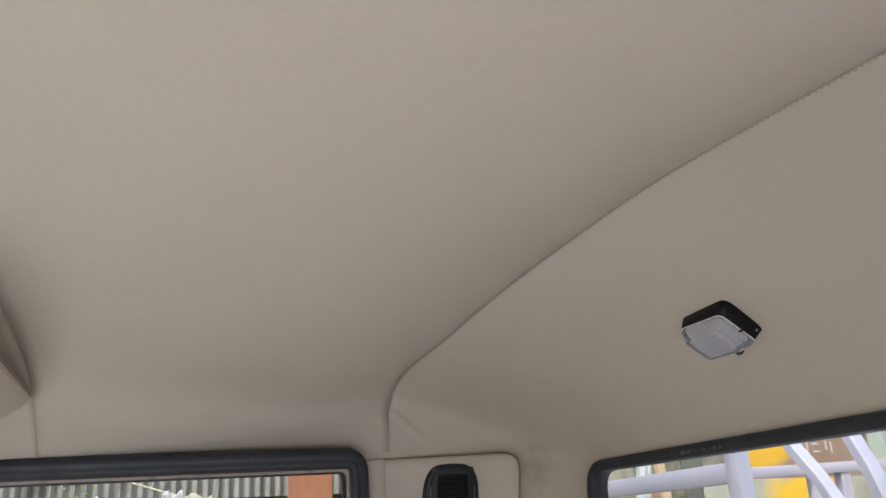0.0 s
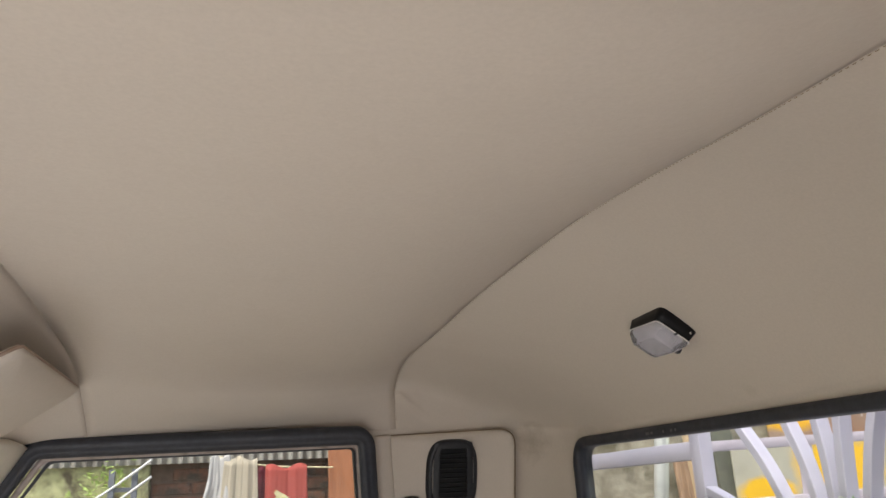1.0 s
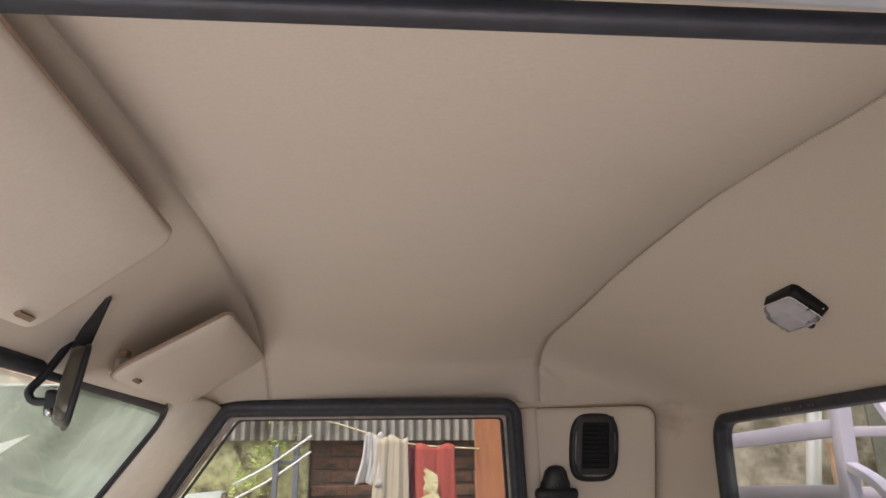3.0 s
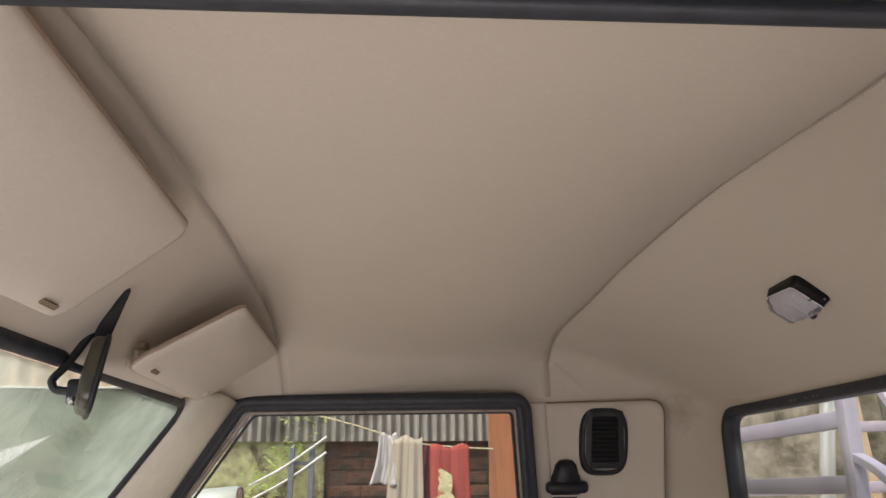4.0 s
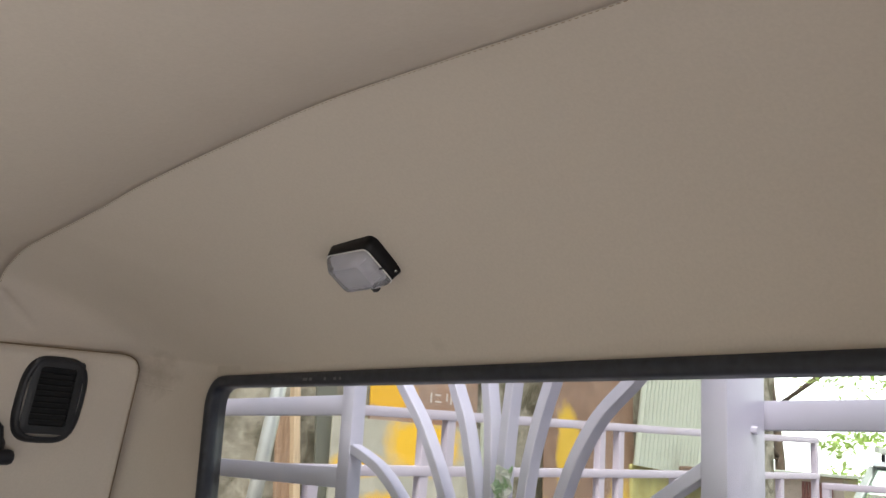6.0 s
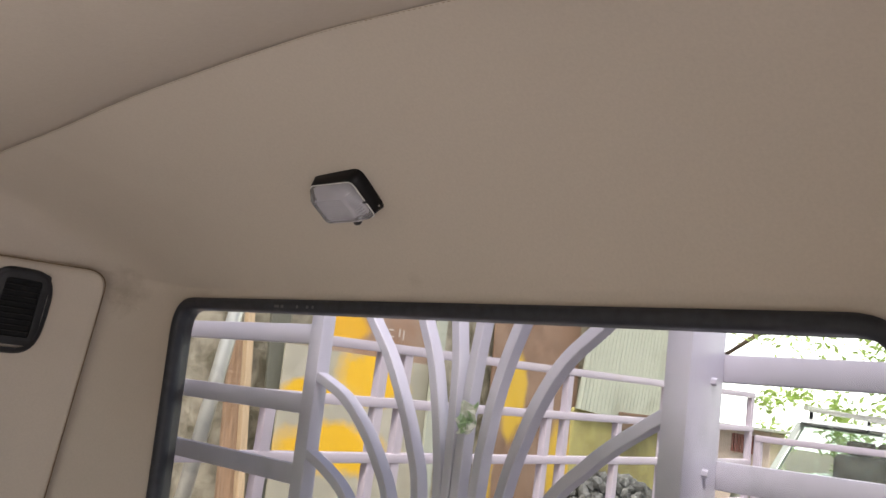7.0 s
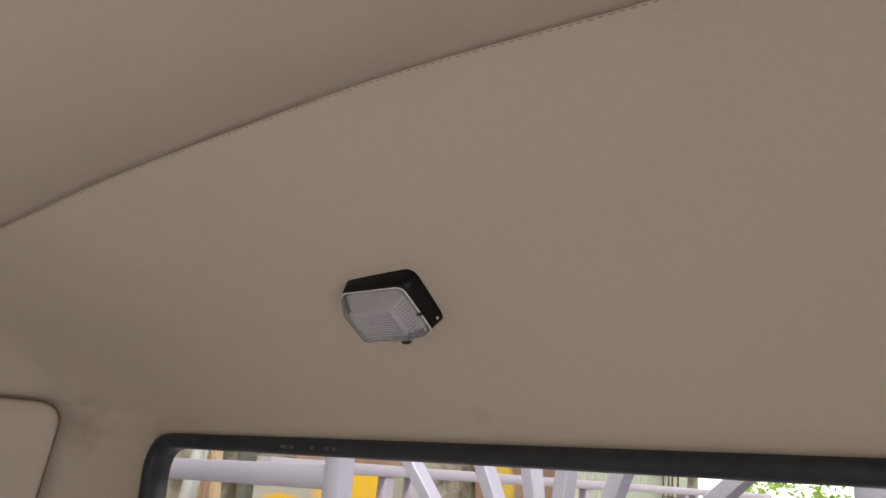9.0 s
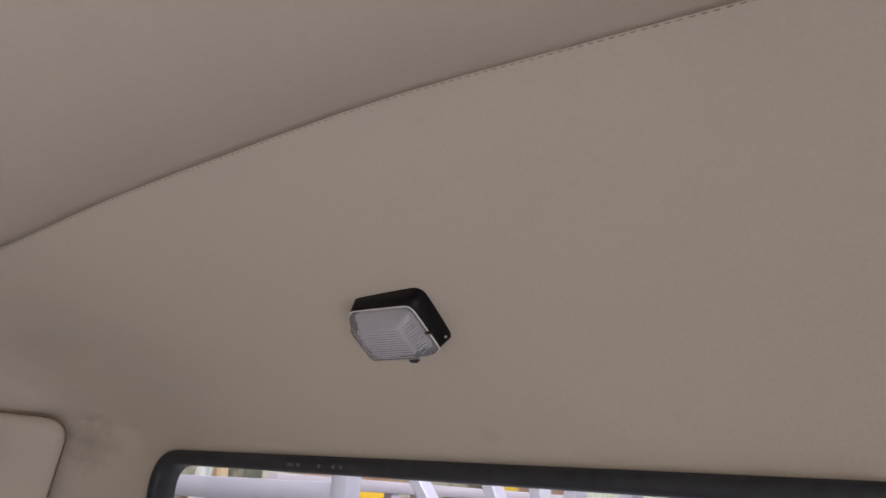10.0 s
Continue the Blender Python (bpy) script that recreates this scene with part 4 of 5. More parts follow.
FAN = [[(0.262, 1.66), (0.229, 1.617), (0.187, 1.570), (0.153, 1.518), (0.129, 1.473), (0.110, 1.425), (0.10, 1.34), (0.096, 1.2)],
       [(0.150, 1.66), (0.133, 1.619), (0.111, 1.575), (0.095, 1.525), (0.084, 1.480), (0.075, 1.430), (0.070, 1.34), (0.068, 1.2)],
       [(0.083, 1.66), (0.0775, 1.620), (0.070, 1.578), (0.066, 1.529), (0.0635, 1.483), (0.0615, 1.43), (0.060, 1.2)],
       [(0.035, 1.66), (0.039, 1.620), (0.043, 1.580), (0.046, 1.534), (0.0475, 1.486), (0.047, 1.435), (0.048, 1.2)],
       [(-0.032, 1.66), (-0.016, 1.620), (-0.002, 1.580), (0.0095, 1.535), (0.016, 1.490), (0.020, 1.44), (0.028, 1.2)],
       [(-0.158, 1.66), (-0.117, 1.621), (-0.080, 1.586), (-0.053, 1.544), (-0.034, 1.498), (-0.019, 1.448), (0.002, 1.34), (0.014, 1.2)],
       [(-0.201, 1.546), (-0.150, 1.511), (-0.115, 1.481), (-0.079, 1.444), (-0.040, 1.37), (-0.01, 1.2)],
       [(0.322, 1.533), (0.265, 1.512), (0.220, 1.480), (0.184, 1.442), (0.156, 1.400), (0.132, 1.32), (0.120, 1.2)],
       [(0.320, 1.430), (0.275, 1.413), (0.235, 1.390), (0.195, 1.345), (0.165, 1.27), (0.150, 1.2)]]
for f in FAN:
    bm = sweep_bm(smooth_path([(GX, y, z) for y, z in f], 6), rect_profile(0.0125, 0.018, 0.0010, 1), (1, 0, 0))
    rel(part("fan_tube", bm, GUARD, None, "bent white square tube", True), cab_guard)
rel(part("top_rail", tube_between((GX, 0.88, 1.97), (GX, -0.94, 1.98), 0.04, 0.04, 0.004), GUARD, None, "", True), cab_guard)
rel(part("lower_rail", tube_between((GX, 0.88, 1.14), (GX, -0.94, 1.16), 0.04, 0.04, 0.004), GUARD, None, "", True), cab_guard)

# torn scrap of plastic caught between the bent tubes
rng = random.Random(44)
rows = [[(GX - 0.016 + rng.uniform(-0.004, 0.004), 0.020 + 0.006 * i + rng.uniform(-0.003, 0.003) + 0.001 * j, 1.530 - 0.0058 * j + rng.uniform(-0.003, 0.003)) for i in range(5)] for j in range(7)]
ob = part("plastic_scrap", grid_bm(rows), material("scrap_plastic", (0.86, 0.87, 0.80), 0.25, stain=(0.40, 0.56, 0.32), stain_at=(0.50, 0.54), stain_scale=60, grain=0.05))
ob.modifiers.new("thickness", "SOLIDIFY").thickness = 0.001
tagged(ob, "torn pale green plastic scrap caught on the guard tubes", "scrap")

side_rail = thing("bed_side_rail", (1.8, 0.85, 0.9), "pinkish-white tube railing along the load bed side", "railing")
for x0, z, rise in ((0.72, 1.594, 0.068), (0.46, 1.470, 0.056), (0.46, 1.346, 0.046), (0.46, 1.2, 0.04)):
    rel(part("rail", tube_between((x0, 0.85, z + rise * (x0 - 0.46) / 2.64), (3.1, 0.85, z + rise), 0.026, 0.022, 0.001), RAIL), side_rail)
for x, top in ((0.725, 1.47), (1.022, 1.60), (1.098, 1.60), (1.688, 1.62), (1.778, 1.62), (2.073, 1.50), (2.371, 1.64), (2.445, 1.64), (2.785, 1.51), (3.085, 1.65)):
    rel(part("upright", tube_between((x, 0.85, 0.9), (x, 0.85, top), 0.025, 0.022, 0.001, (0, 1, 0)), RAIL), side_rail)
tail_rail = thing("tail_rail", (3.12, 0.0, 0.9), "pinkish-white tube railing across the bed's tail", "railing")
for z in (1.49, 1.35, 1.2):
    rel(part("rail", tube_between((3.12, 0.83, z), (3.12, -0.92, z + 0.04), 0.030, 0.026, 0.003), RAIL, None, "", True), tail_rail)
for y in (0.82, 0.3, -0.3, -0.9):
    rel(part("upright", tube_between((3.12, y, 0.9), (3.12, y, 1.50), 0.030, 0.026, 0.003, (1, 0, 0)), RAIL, None, "", True), tail_rail)
# Bed floor is out of view; its dark tone holds bounce light down.
tagged(part("bed_floor", box_bm(1.78, YC, 0.86, 2.74, 1.80, 0.08, 0.01), BED), "unseen load bed floor, dark to limit bounce light", "load bed", kind="structure")

for o in list(cab_guard.children) + list(side_rail.children) + list(tail_rail.children):
    o.data.set_sharp_from_angle(angle=radians(25))

# ---- yard ----
# Added wall, never in view: it dims faces turned to the near side.
near_wall = part("wall_near_house", box_bm(3.2, -4.6, 1.2, 9.0, 0.2, 2.4, 0.02), material("brown_blocker", (0.26, 0.19, 0.14), 0.9, stain=(0.17, 0.12, 0.09), stain_scale=1.5, grain=0.15, grain_scale=9, bump=0.4, bump_scale=25, bump_dist=0.01))
tagged(near_wall, "unseen brown wall added to dim the truck's near side", "wall", kind="structure")
bm = bmesh.new()
bmesh.ops.create_grid(bm, x_segments=8, y_segments=8, size=400)
tagged(part("ground", bm, EARTH), "bare trodden earth of the yard", "ground", kind="structure")


def corrugated_bm(width, height, pitch=0.076, amp=0.011, thick=0.002):
    n = int(width / pitch) * 6
    rows = []
    for z in (0.0, height):
        f = [(width * k / n, amp * math.sin(2 * math.pi * k / 6), z) for k in range(n + 1)]
        b = [(x, y + thick, zz) for x, y, zz in f[::-1]]
        rows.append(f + b)
    return grid_bm(rows, True)


wall = part("wall_yard", box_bm(-0.985, 4.12, 0.85, 0.83, 0.22, 1.72, 0.02), MOSSY)
tagged(wall, "mossy yellow-green plastered yard wall", "wall", kind="structure")
wall = part("wall_yard_front", box_bm(-4.2, 4.12, 0.985, 5.6, 0.22, 1.97, 0.02), material("green_grey_wall", (0.20, 0.24, 0.17), 0.9, stain=(0.10, 0.12, 0.08), stain_scale=1.5, grain=0.2, grain_scale=8, bump=0.5, bump_scale=25, bump_dist=0.02))
tagged(wall, "stained green-grey plastered yard wall", "wall", kind="structure")
tagged(part("trim_coping", box_bm(-4.2, 4.10, 1.976, 5.6, 0.24, 0.012, 0.003), PLAIN_WHITE), "white painted coping on the yard wall", "coping", kind="structure")
ob = part("peach_fence_sheet", corrugated_bm(5.4, 1.3, 0.12, 0.02), CORR_PEACH)
ob.location = (-6.9, 4.12, 1.983)
tagged(ob, "peach corrugated fence sheet on the yard wall", "fence")
ob = part("corrugated_fence", corrugated_bm(2.7, 0.70, 0.052, 0.017), CORR_GREY)
ob.location = (-1.40, 3.985, 1.672)
tagged(ob, "weathered grey corrugated sheet above the yard wall", "fence")
bm = box_bm(-0.1, 4.00, 1.94, 2.5, 0.03, 0.035, 0.003)
tagged(part("fence_batten", bm, TIMBER), "thin batten nailed across the corrugated sheet", "batten")
brick_wall = tagged(part("wall_brick", box_bm(0.125, 4.16, 0.845, 1.38, 0.2, 1.69), MORTAR), "dark old brick wall under the fence", "wall", kind="structure")
ob = part("wooden_board", box_bm(0.425, 3.55, 1.2, 0.215, 0.035, 2.4, 0.004), BOARD)
tagged(ob, "orange-brown varnished wooden post", "post")
tagged(part("wall_concrete", box_bm(4.2, 3.32, 1.3, 7.0, 0.2, 2.6, 0.02), CONCRETE), "stained grey concrete wall beside the yard", "wall", kind="structure")


def drape_bm(x0, x1, y, z_top, z_low, folds, amp, seed, flare=0.0):
    rng = random.Random(seed)
    ph = [rng.uniform(0, 6.28) for _ in range(4)]
    rows = []
    n, m = 40, 24
    for j in range(m + 1):
        v = j / m
        z = z_top - (z_top - z_low) * v
        row = []
        for i in range(n + 1):
            u = i / n
            w = amp * (0.25 + 0.75 * v)
            d = w * (math.sin(folds * 6.28 * u + ph[0] + 0.8 * v) + 0.5 * math.sin(folds * 13 * u + ph[1] - 1.2 * v) + 0.22 * math.sin(folds * 29 * u + ph[2] + 5 * v) + 0.15 * math.sin(17 * v + 9 * u + ph[3]))
            x = x0 + (x1 - x0) * u + (u - 0.5) * flare * v + 0.006 * math.sin(5 * v + ph[2])
            row.append((x, y + d - 0.02 * v, z + 0.012 * math.sin(9 * u + ph[3]) * (1 if j in (0, m) else 0)))
        rows.append(row)
    return grid_bm(rows)


def garment(name, mat, label, category, *a, **k):
    ob = part(name, drape_bm(*a, **k), mat, None, "", True)
    mod = ob.modifiers.new("cloth", "SOLIDIFY")
    mod.thickness = 0.003
    return tagged(ob, label, category, "washing on the line")


line_pts = [(-0.9, 3.5, 1.86), (-0.45, 3.5, 1.755), (-0.18, 3.5, 1.675), (0.02, 3.5, 1.635), (0.30, 3.5, 1.617), (0.33, 3.53, 1.618)]
tagged(part("clothes_line", sweep_bm(smooth_path(line_pts, 6), round_profile(0.004, 6), (0, 1, 0)), ROPE, None, "", True), "pale rope clothes line stretched across the yard", "rope")
garment("hanging_trousers", BEIGE_CLOTH, "beige trousers hung over the clothes line", "trousers", -0.20, -0.045, 3.47, 1.675, 0.75, 2.2, 0.012, 3, 0.10)
garment("hanging_shirt", WHITE_CLOTH, "off-white shirt hung on the clothes line", "shirt", -0.255, -0.165, 3.49, 1.69, 1.44, 1.6, 0.012, 5, 0.10)
garment("hanging_red_cloth", RED_CLOTH, "red cloth hung over the clothes line", "cloth", 0.005, 0.205, 3.47, 1.632, 0.95, 1.8, 0.010, 7, 0.02)
garment("hanging_maroon_cloth", MAROON, "dark maroon cloth behind the red one", "cloth", -0.04, 0.03, 3.52, 1.625, 1.25, 1.2, 0.010, 9, 0.03)

loop = [(0.045, 1.525), (0.062, 1.512), (0.085, 1.500), (0.108, 1.485), (0.113, 1.440), (0.105, 1.400), (0.122, 1.376), (0.124, 1.200), (0.016, 1.200), (0.018, 1.374), (0.040, 1.382), (0.036, 1.420), (0.047, 1.450), (0.034, 1.475), (0.050, 1.490), (0.036, 1.508)]
tagged(part("hanging_yellow_cloth", plate_bm(loop, 0.003, lambda a, b, d: (a, 3.436 + d, b)), material("yellow_cloth", (0.62, 0.58, 0.32), 0.9, grain=0.3, grain_scale=25, stain=(0.48, 0.20, 0.09), stain_at=(0.54, 0.60), stain_scale=26)), "patterned yellow cloth hung in front of the red one", "cloth", "washing on the line")

ladder = thing("steel_ladder", (-0.63, 3.75, 0.0), "blue-grey steel ladder leaning on the yard wall", "ladder")
for x in (-0.742, -0.632):
    rel(part("stile", tube_between((x, 3.55, 0), (x, 3.88, 1.65), 0.03, 0.03, 0.003, (0, 1, 0)), LADDER), ladder)
for k in range(6):
    z = 0.25 + 0.26 * k
    y = 3.55 + 0.2 * z
    rel(part("rung", tube_between((-0.742, y, z), (-0.632, y, z), 0.022, 0.022, 0.002), LADDER), ladder)
# White rods built for bright lines reflected in the door glass.
for k, (za, zb) in enumerate(((1.44, 1.635), (1.36, 1.55))):
    pts = [(-0.965, 3.845, za - 0.006), (-0.80, 3.845, za + 0.080), (-0.66, 3.845, zb - 0.02), (-0.55, 3.845, zb + 0.06)]
    ob = part("bent_pipe", sweep_bm(smooth_path(pts, 6), round_profile(0.0065, 8), (0, 1, 0)), PLAIN_WHITE, None, "", True)
    tagged(ob, "bent white rod standing in for a reflected bright line", "pipe", "white pipes")

# Flat white wedge set just off the yard wall.
bm = plate_bm([(-2.085, 1.705), (-4.60, 0.925), (-4.60, 0.0)], 0.02, lambda a, b, d: (a, 3.95 + d, b))
tagged(part("white_board", bm, PLAIN_WHITE), "plain white tapering plate set along the yard wall", "board")

# ---- stacked sheets, pole and planks behind the load bed ----
def sprayed(name, base, paint, blobs, rust=None):
    """Sheet metal with soft-edged blots of sprayed paint; blobs are (x, z, rx, rz)."""
    m = material(name, base, 0.65, grain=0.14, grain_scale=9, stain=rust, stain_at=(0.45, 0.7), stain_scale=2.4, bump=0.1, bump_scale=20)
    nt = m.node_tree
    pr = nt.nodes["Principled BSDF"]
    col = pr.inputs["Base Color"].links[0].from_socket
    tc = nt.nodes.new("ShaderNodeTexCoord")
    wob = noise_tex(nt, tc.outputs["Object"], 2.6, 6, 0.6)
    for x, z, rx, rz in blobs:
        mp = nt.nodes.new("ShaderNodeMapping")
        mp.inputs["Location"].default_value = (-x / rx, 0, -z / rz)
        mp.inputs["Scale"].default_value = (1 / rx, 0, 1 / rz)
        nt.links.new(tc.outputs["Object"], mp.inputs[0])
        ln = nt.nodes.new("ShaderNodeVectorMath")
        ln.operation = "LENGTH"
        nt.links.new(mp.outputs[0], ln.inputs[0])
        ad = nt.nodes.new("ShaderNodeMath")
        ad.operation = "MULTIPLY_ADD"
        ad.inputs[1].default_value = 1.6
        nt.links.new(wob, ad.inputs[0])
        nt.links.new(ln.outputs["Value"], ad.inputs[2])
        mask = ramp(nt, ad.outputs[0], [(0.0, (1, 1, 1)), (1.0, (0, 0, 0))])
        el = mask.node.color_ramp.elements
        el[0].position, el[1].position = 0.0, 1.0
        sc = nt.nodes.new("ShaderNodeMapRange")
        sc.inputs["From Min"].default_value, sc.inputs["From Max"].default_value = 1.55, 1.90
        sc.inputs["To Min"].default_value, sc.inputs["To Max"].default_value = 1.0, 0.0
        nt.links.new(ad.outputs[0], sc.inputs["Value"])
        nt.nodes.remove(mask.node)
        col = mix(nt, sc.outputs[0], col, paint)
    nt.links.new(col, pr.inputs["Base Color"])
    return m


YELLOWED = sprayed("yellow_sprayed_sheet", (0.46, 0.43, 0.33), (0.86, 0.50, 0.008), [(2.96, 1.50, 0.31, 0.18), (2.72, 1.10, 0.44, 0.16), (2.50, 1.40, 0.20, 0.08)], (0.36, 0.34, 0.26))
RUST = sprayed("rust_sheet", (0.36, 0.255, 0.185), (0.80, 0.44, 0.02), [(2.75, 1.80, 0.20, 0.10)], (0.34, 0.18, 0.10))
RUSTYELLOW = sprayed("rust_yellow_sheet", (0.30, 0.19, 0.12), (0.66, 0.42, 0.03), [(4.34, 1.55, 0.14, 0.34), (4.92, 1.05, 0.20, 0.30), (4.05, 0.95, 0.12, 0.30)], (0.17, 0.09, 0.05))

bm = sweep_bm([(1.150, 2.05, 0.0), (1.500, 2.0, 3.0)], round_profile(0.027, 20), (0, 1, 0))
tagged(part("steel_pole", bm, GALV, None, "", True), "galvanised round steel pole standing in yard", "pole")


def plank(xa, xb, w, t, y, mat, label, top=2.6):
    bm = sweep_bm([(xa, y, 0.0), (xb, y + 0.12, top)], rect_profile(w, t, 0.003, 1), (0, 1, 0))
    return tagged(part("timber_plank", bm, mat), label, "plank", "leaning planks")


plank(2.124, 2.046, 0.095, 0.03, 2.95, TIMBER, "brown timber plank leaning on concrete wall", 1.63)
plank(2.21, 1.968, 0.040, 0.04, 2.92, material("pale_timber", (0.62, 0.46, 0.28), 0.75, grain=0.2, grain_scale=14, stretch=(5, 5, 0.5)), "narrow pale timber batten leaning on wall")
plank(2.40, 2.24, 0.125, 0.02, 3.0, material("dark_board", (0.15, 0.15, 0.11), 0.7, grain=0.15, stain=(0.09, 0.09, 0.07), stain_scale=4), "dark grey-green board leaning on concrete wall")
plank(3.40, 3.44, 0.10, 0.02, 2.90, GREENPANEL, "pale grey-green board beside the sprayed sheet")


def sheet(name, x0, x1, z0, z1, y, mat, label, lean=0.05):
    bm = box_bm((x0 + x1) / 2, y, (z0 + z1) / 2, x1 - x0, 0.012, z1 - z0, 0.002)
    for v in bm.verts:
        v.co.y += lean * (v.co.z - z0)
    return tagged(part(name, bm, mat), label, "sheet", "leaning metal sheets")


sheet("metal_sheet", 2.32, 3.42, 0.0, 1.64, 2.96, YELLOWED, "pale metal sheet sprayed with yellow paint")
s2 = sheet("metal_sheet", 2.64, 3.50, 0.0, 2.45, 3.06, RUST, "rust-brown metal sheet leaning on wall")
sheet("metal_sheet", 4.08, 5.12, 0.0, 2.30, 3.00, RUSTYELLOW, "rust-brown sheet streaked with yellow paint")
for dx, dz, w, h in ((0.0, 0.0, 0.012, 0.06), (0.055, 0.020, 0.045, 0.010), (0.060, -0.020, 0.050, 0.010), (0.130, 0.010, 0.012, 0.05), (0.165, 0.0, 0.012, 0.06)):
    part("chalk_stroke", box_bm(3.10 + dx, 3.143, 1.80 + dz, w, 0.003, h), CHALK, s2, "pale chalk stroke")
ob = part("corrugated_sheet", corrugated_bm(1.85, 1.5, 0.052, 0.018), CORR_WHITE)
ob.matrix_world = pose(5.02, 3.00, 1.485, 3, 4, 0)
tagged(ob, "pale weathered corrugated sheet leaning on wall", "sheet")
bm = box_bm(5.98, 2.975, 2.10, 1.80, 0.012, 0.025, 0.002)
tagged(part("sheet_batten", bm, CORR_WHITE), "pale batten across the corrugated sheet", "batten")
tagged(part("wall_low", box_bm(5.9, 3.13, 0.745, 1.7, 0.18, 1.49, 0.02), material("olive_plaster", (0.42, 0.38, 0.13), 0.9, stain=(0.24, 0.20, 0.08), stain_scale=2.5, grain=0.15, grain_scale=10)), "olive plastered low wall under the sheet", "wall", kind="structure")


cage = thing("rebar_cage", (6.20, 2.78, 0), "rusty steel reinforcement cage standing by the sheet", "rebar")
for dx, dy in ((-0.05, -0.04), (0.05, -0.04), (0.05, 0.04), (-0.05, 0.04)):
    rel(part("rod", sweep_bm([(6.20 + dx, 2.78 + dy, 0), (6.24 + dx, 2.80 + dy, 2.55)], round_profile(0.008, 6), (1, 0, 0)), BARK), cage)
for k in range(13):
    z = 0.3 + 0.17 * k
    loop = [(6.205 + dx + 0.015 * z, 2.78 + dy + 0.008 * z, z) for dx, dy in ((-0.055, -0.045), (0.055, -0.045), (0.055, 0.045), (-0.055, 0.045))]
    rel(part("tie", sweep_bm(loop, round_profile(0.005, 5), (0, 0, 1), True), BARK), cage)
ob = part("steel_post", sweep_bm([(4.70, 2.40, 0), (4.66, 2.42, 1.43)], round_profile(0.022, 12), (1, 0, 0)), material("pale_blue_paint", (0.50, 0.56, 0.58), 0.4, grain=0.05), None, "", True)
tagged(ob, "pale blue steel post stuck in the stone heap", "post")
ob = part("brown_board", box_bm(5.86, 2.97, 1.425, 0.54, 0.03, 0.15, 0.012), material("dark_brown_board", (0.17, 0.105, 0.06), 0.75, grain=0.2, grain_scale=14, stretch=(0.5, 5, 5)))
tagged(ob, "brown board leaning on the low olive wall", "board")

# ---- plants, far vehicle, distance ----
def leaf_cloud(bm, centre, radius, count, size, rng):
    for _ in range(count):
        d = Vector((rng.gauss(0, 1), rng.gauss(0, 1), rng.gauss(0, 1))).normalized() * radius * rng.random() ** 0.45
        c = Vector(centre) + Vector((d.x, d.y, d.z * 0.8))
        a = Vector((rng.uniform(-1, 1), rng.uniform(-1, 1), rng.uniform(-0.7, 0.7))).normalized()
        b = a.cross(Vector((rng.uniform(-1, 1), rng.uniform(-1, 1), 1))).normalized()
        s = size * rng.uniform(0.5, 1.3)
        p = [c - a * s, c + b * s * 0.38 + Vector((0, 0, 0.1 * s)), c + a * s, c - b * s * 0.38 + Vector((0, 0, 0.1 * s))]
        bm.faces.new([bm.verts.new(q) for q in p])


def tree(x, y, h, r, seed, label, size=0.075):
    rng = random.Random(seed)
    t = thing("tree", (x, y, 0), label, "tree", "yard trees")
    bm = bmesh.new()
    trunk = smooth_path([(x, y, 0), (x + 0.1, y, h * 0.3), (x - 0.05, y + 0.1, h * 0.6), (x + 0.05, y, h * 0.85)], 4)
    sweep_bm(trunk, round_profile(0.11, 8), (1, 0.2, 0), bm=bm, taper=lambda u: 1.15 - 0.85 * u)
    tips = []
    for k in range(9):
        a = k * 2.4 + rng.uniform(-0.3, 0.3)
        z0 = h * rng.uniform(0.3, 0.7)
        tip = Vector((x + math.cos(a) * r * 0.8, y + math.sin(a) * r * 0.8, z0 + h * 0.22))
        sweep_bm([(x, y, z0), tuple(Vector((x, y, z0)).lerp(tip, 0.5) + Vector((0, 0, 0.1))), tuple(tip)], round_profile(0.04, 6), (0, 0.1, 1), bm=bm, taper=lambda u: 1.1 - 0.9 * u)
        tips.append(tip)
    rel(part("trunk", bm, BARK, None, "rough brown trunk and limbs", True), t)
    bm = bmesh.new()
    for tip in tips:
        leaf_cloud(bm, tip, r * rng.uniform(0.4, 0.65), 230, size, rng)
    leaf_cloud(bm, (x, y, h * 0.8), r * 0.7, 200, size, rng)
    rel(part("crown", bm, LEAF, None, "loose bright green leaves"), t)
    return t


tree(15.5, 6.9, 5.6, 2.6, 1, "leafy green tree beyond the yard in sun")
tree(17.5, 2.2, 5.8, 1.9, 2, "leafy green tree beyond the parked vehicle")
tree(19.0, -1.5, 6.0, 2.2, 3, "leafy green tree at the far end")


def hedge(x, y0, y1, z0, z1, clumps, seed):
    rng = random.Random(seed)
    bm = bmesh.new()
    for _ in range(clumps):
        leaf_cloud(bm, (x + rng.uniform(-0.8, 0.8), rng.uniform(y0, y1), z0 + (z1 - z0) * rng.random() ** 1.3), rng.uniform(0.25, 0.55), 80, 0.085, rng)
    return tagged(part("hedge", bm, LEAF), "sunlit loose green hedge across the lane", "hedge", kind="stuff")


hedge(14.5, -2.0, 5.6, 0.3, 3.6, 105, 31)

# bright hazy sky low over the open end of the lane
HAZE = bpy.data.materials.new("bright_haze")
HAZE.use_nodes = True
hz = HAZE.node_tree
hz.nodes.remove(hz.nodes["Principled BSDF"])
em = hz.nodes.new("ShaderNodeEmission")
em.inputs[0].default_value, em.inputs[1].default_value = (0.98, 1.0, 0.93, 1), 2.6
hz.links.new(em.outputs[0], hz.nodes["Material Output"].inputs[0])
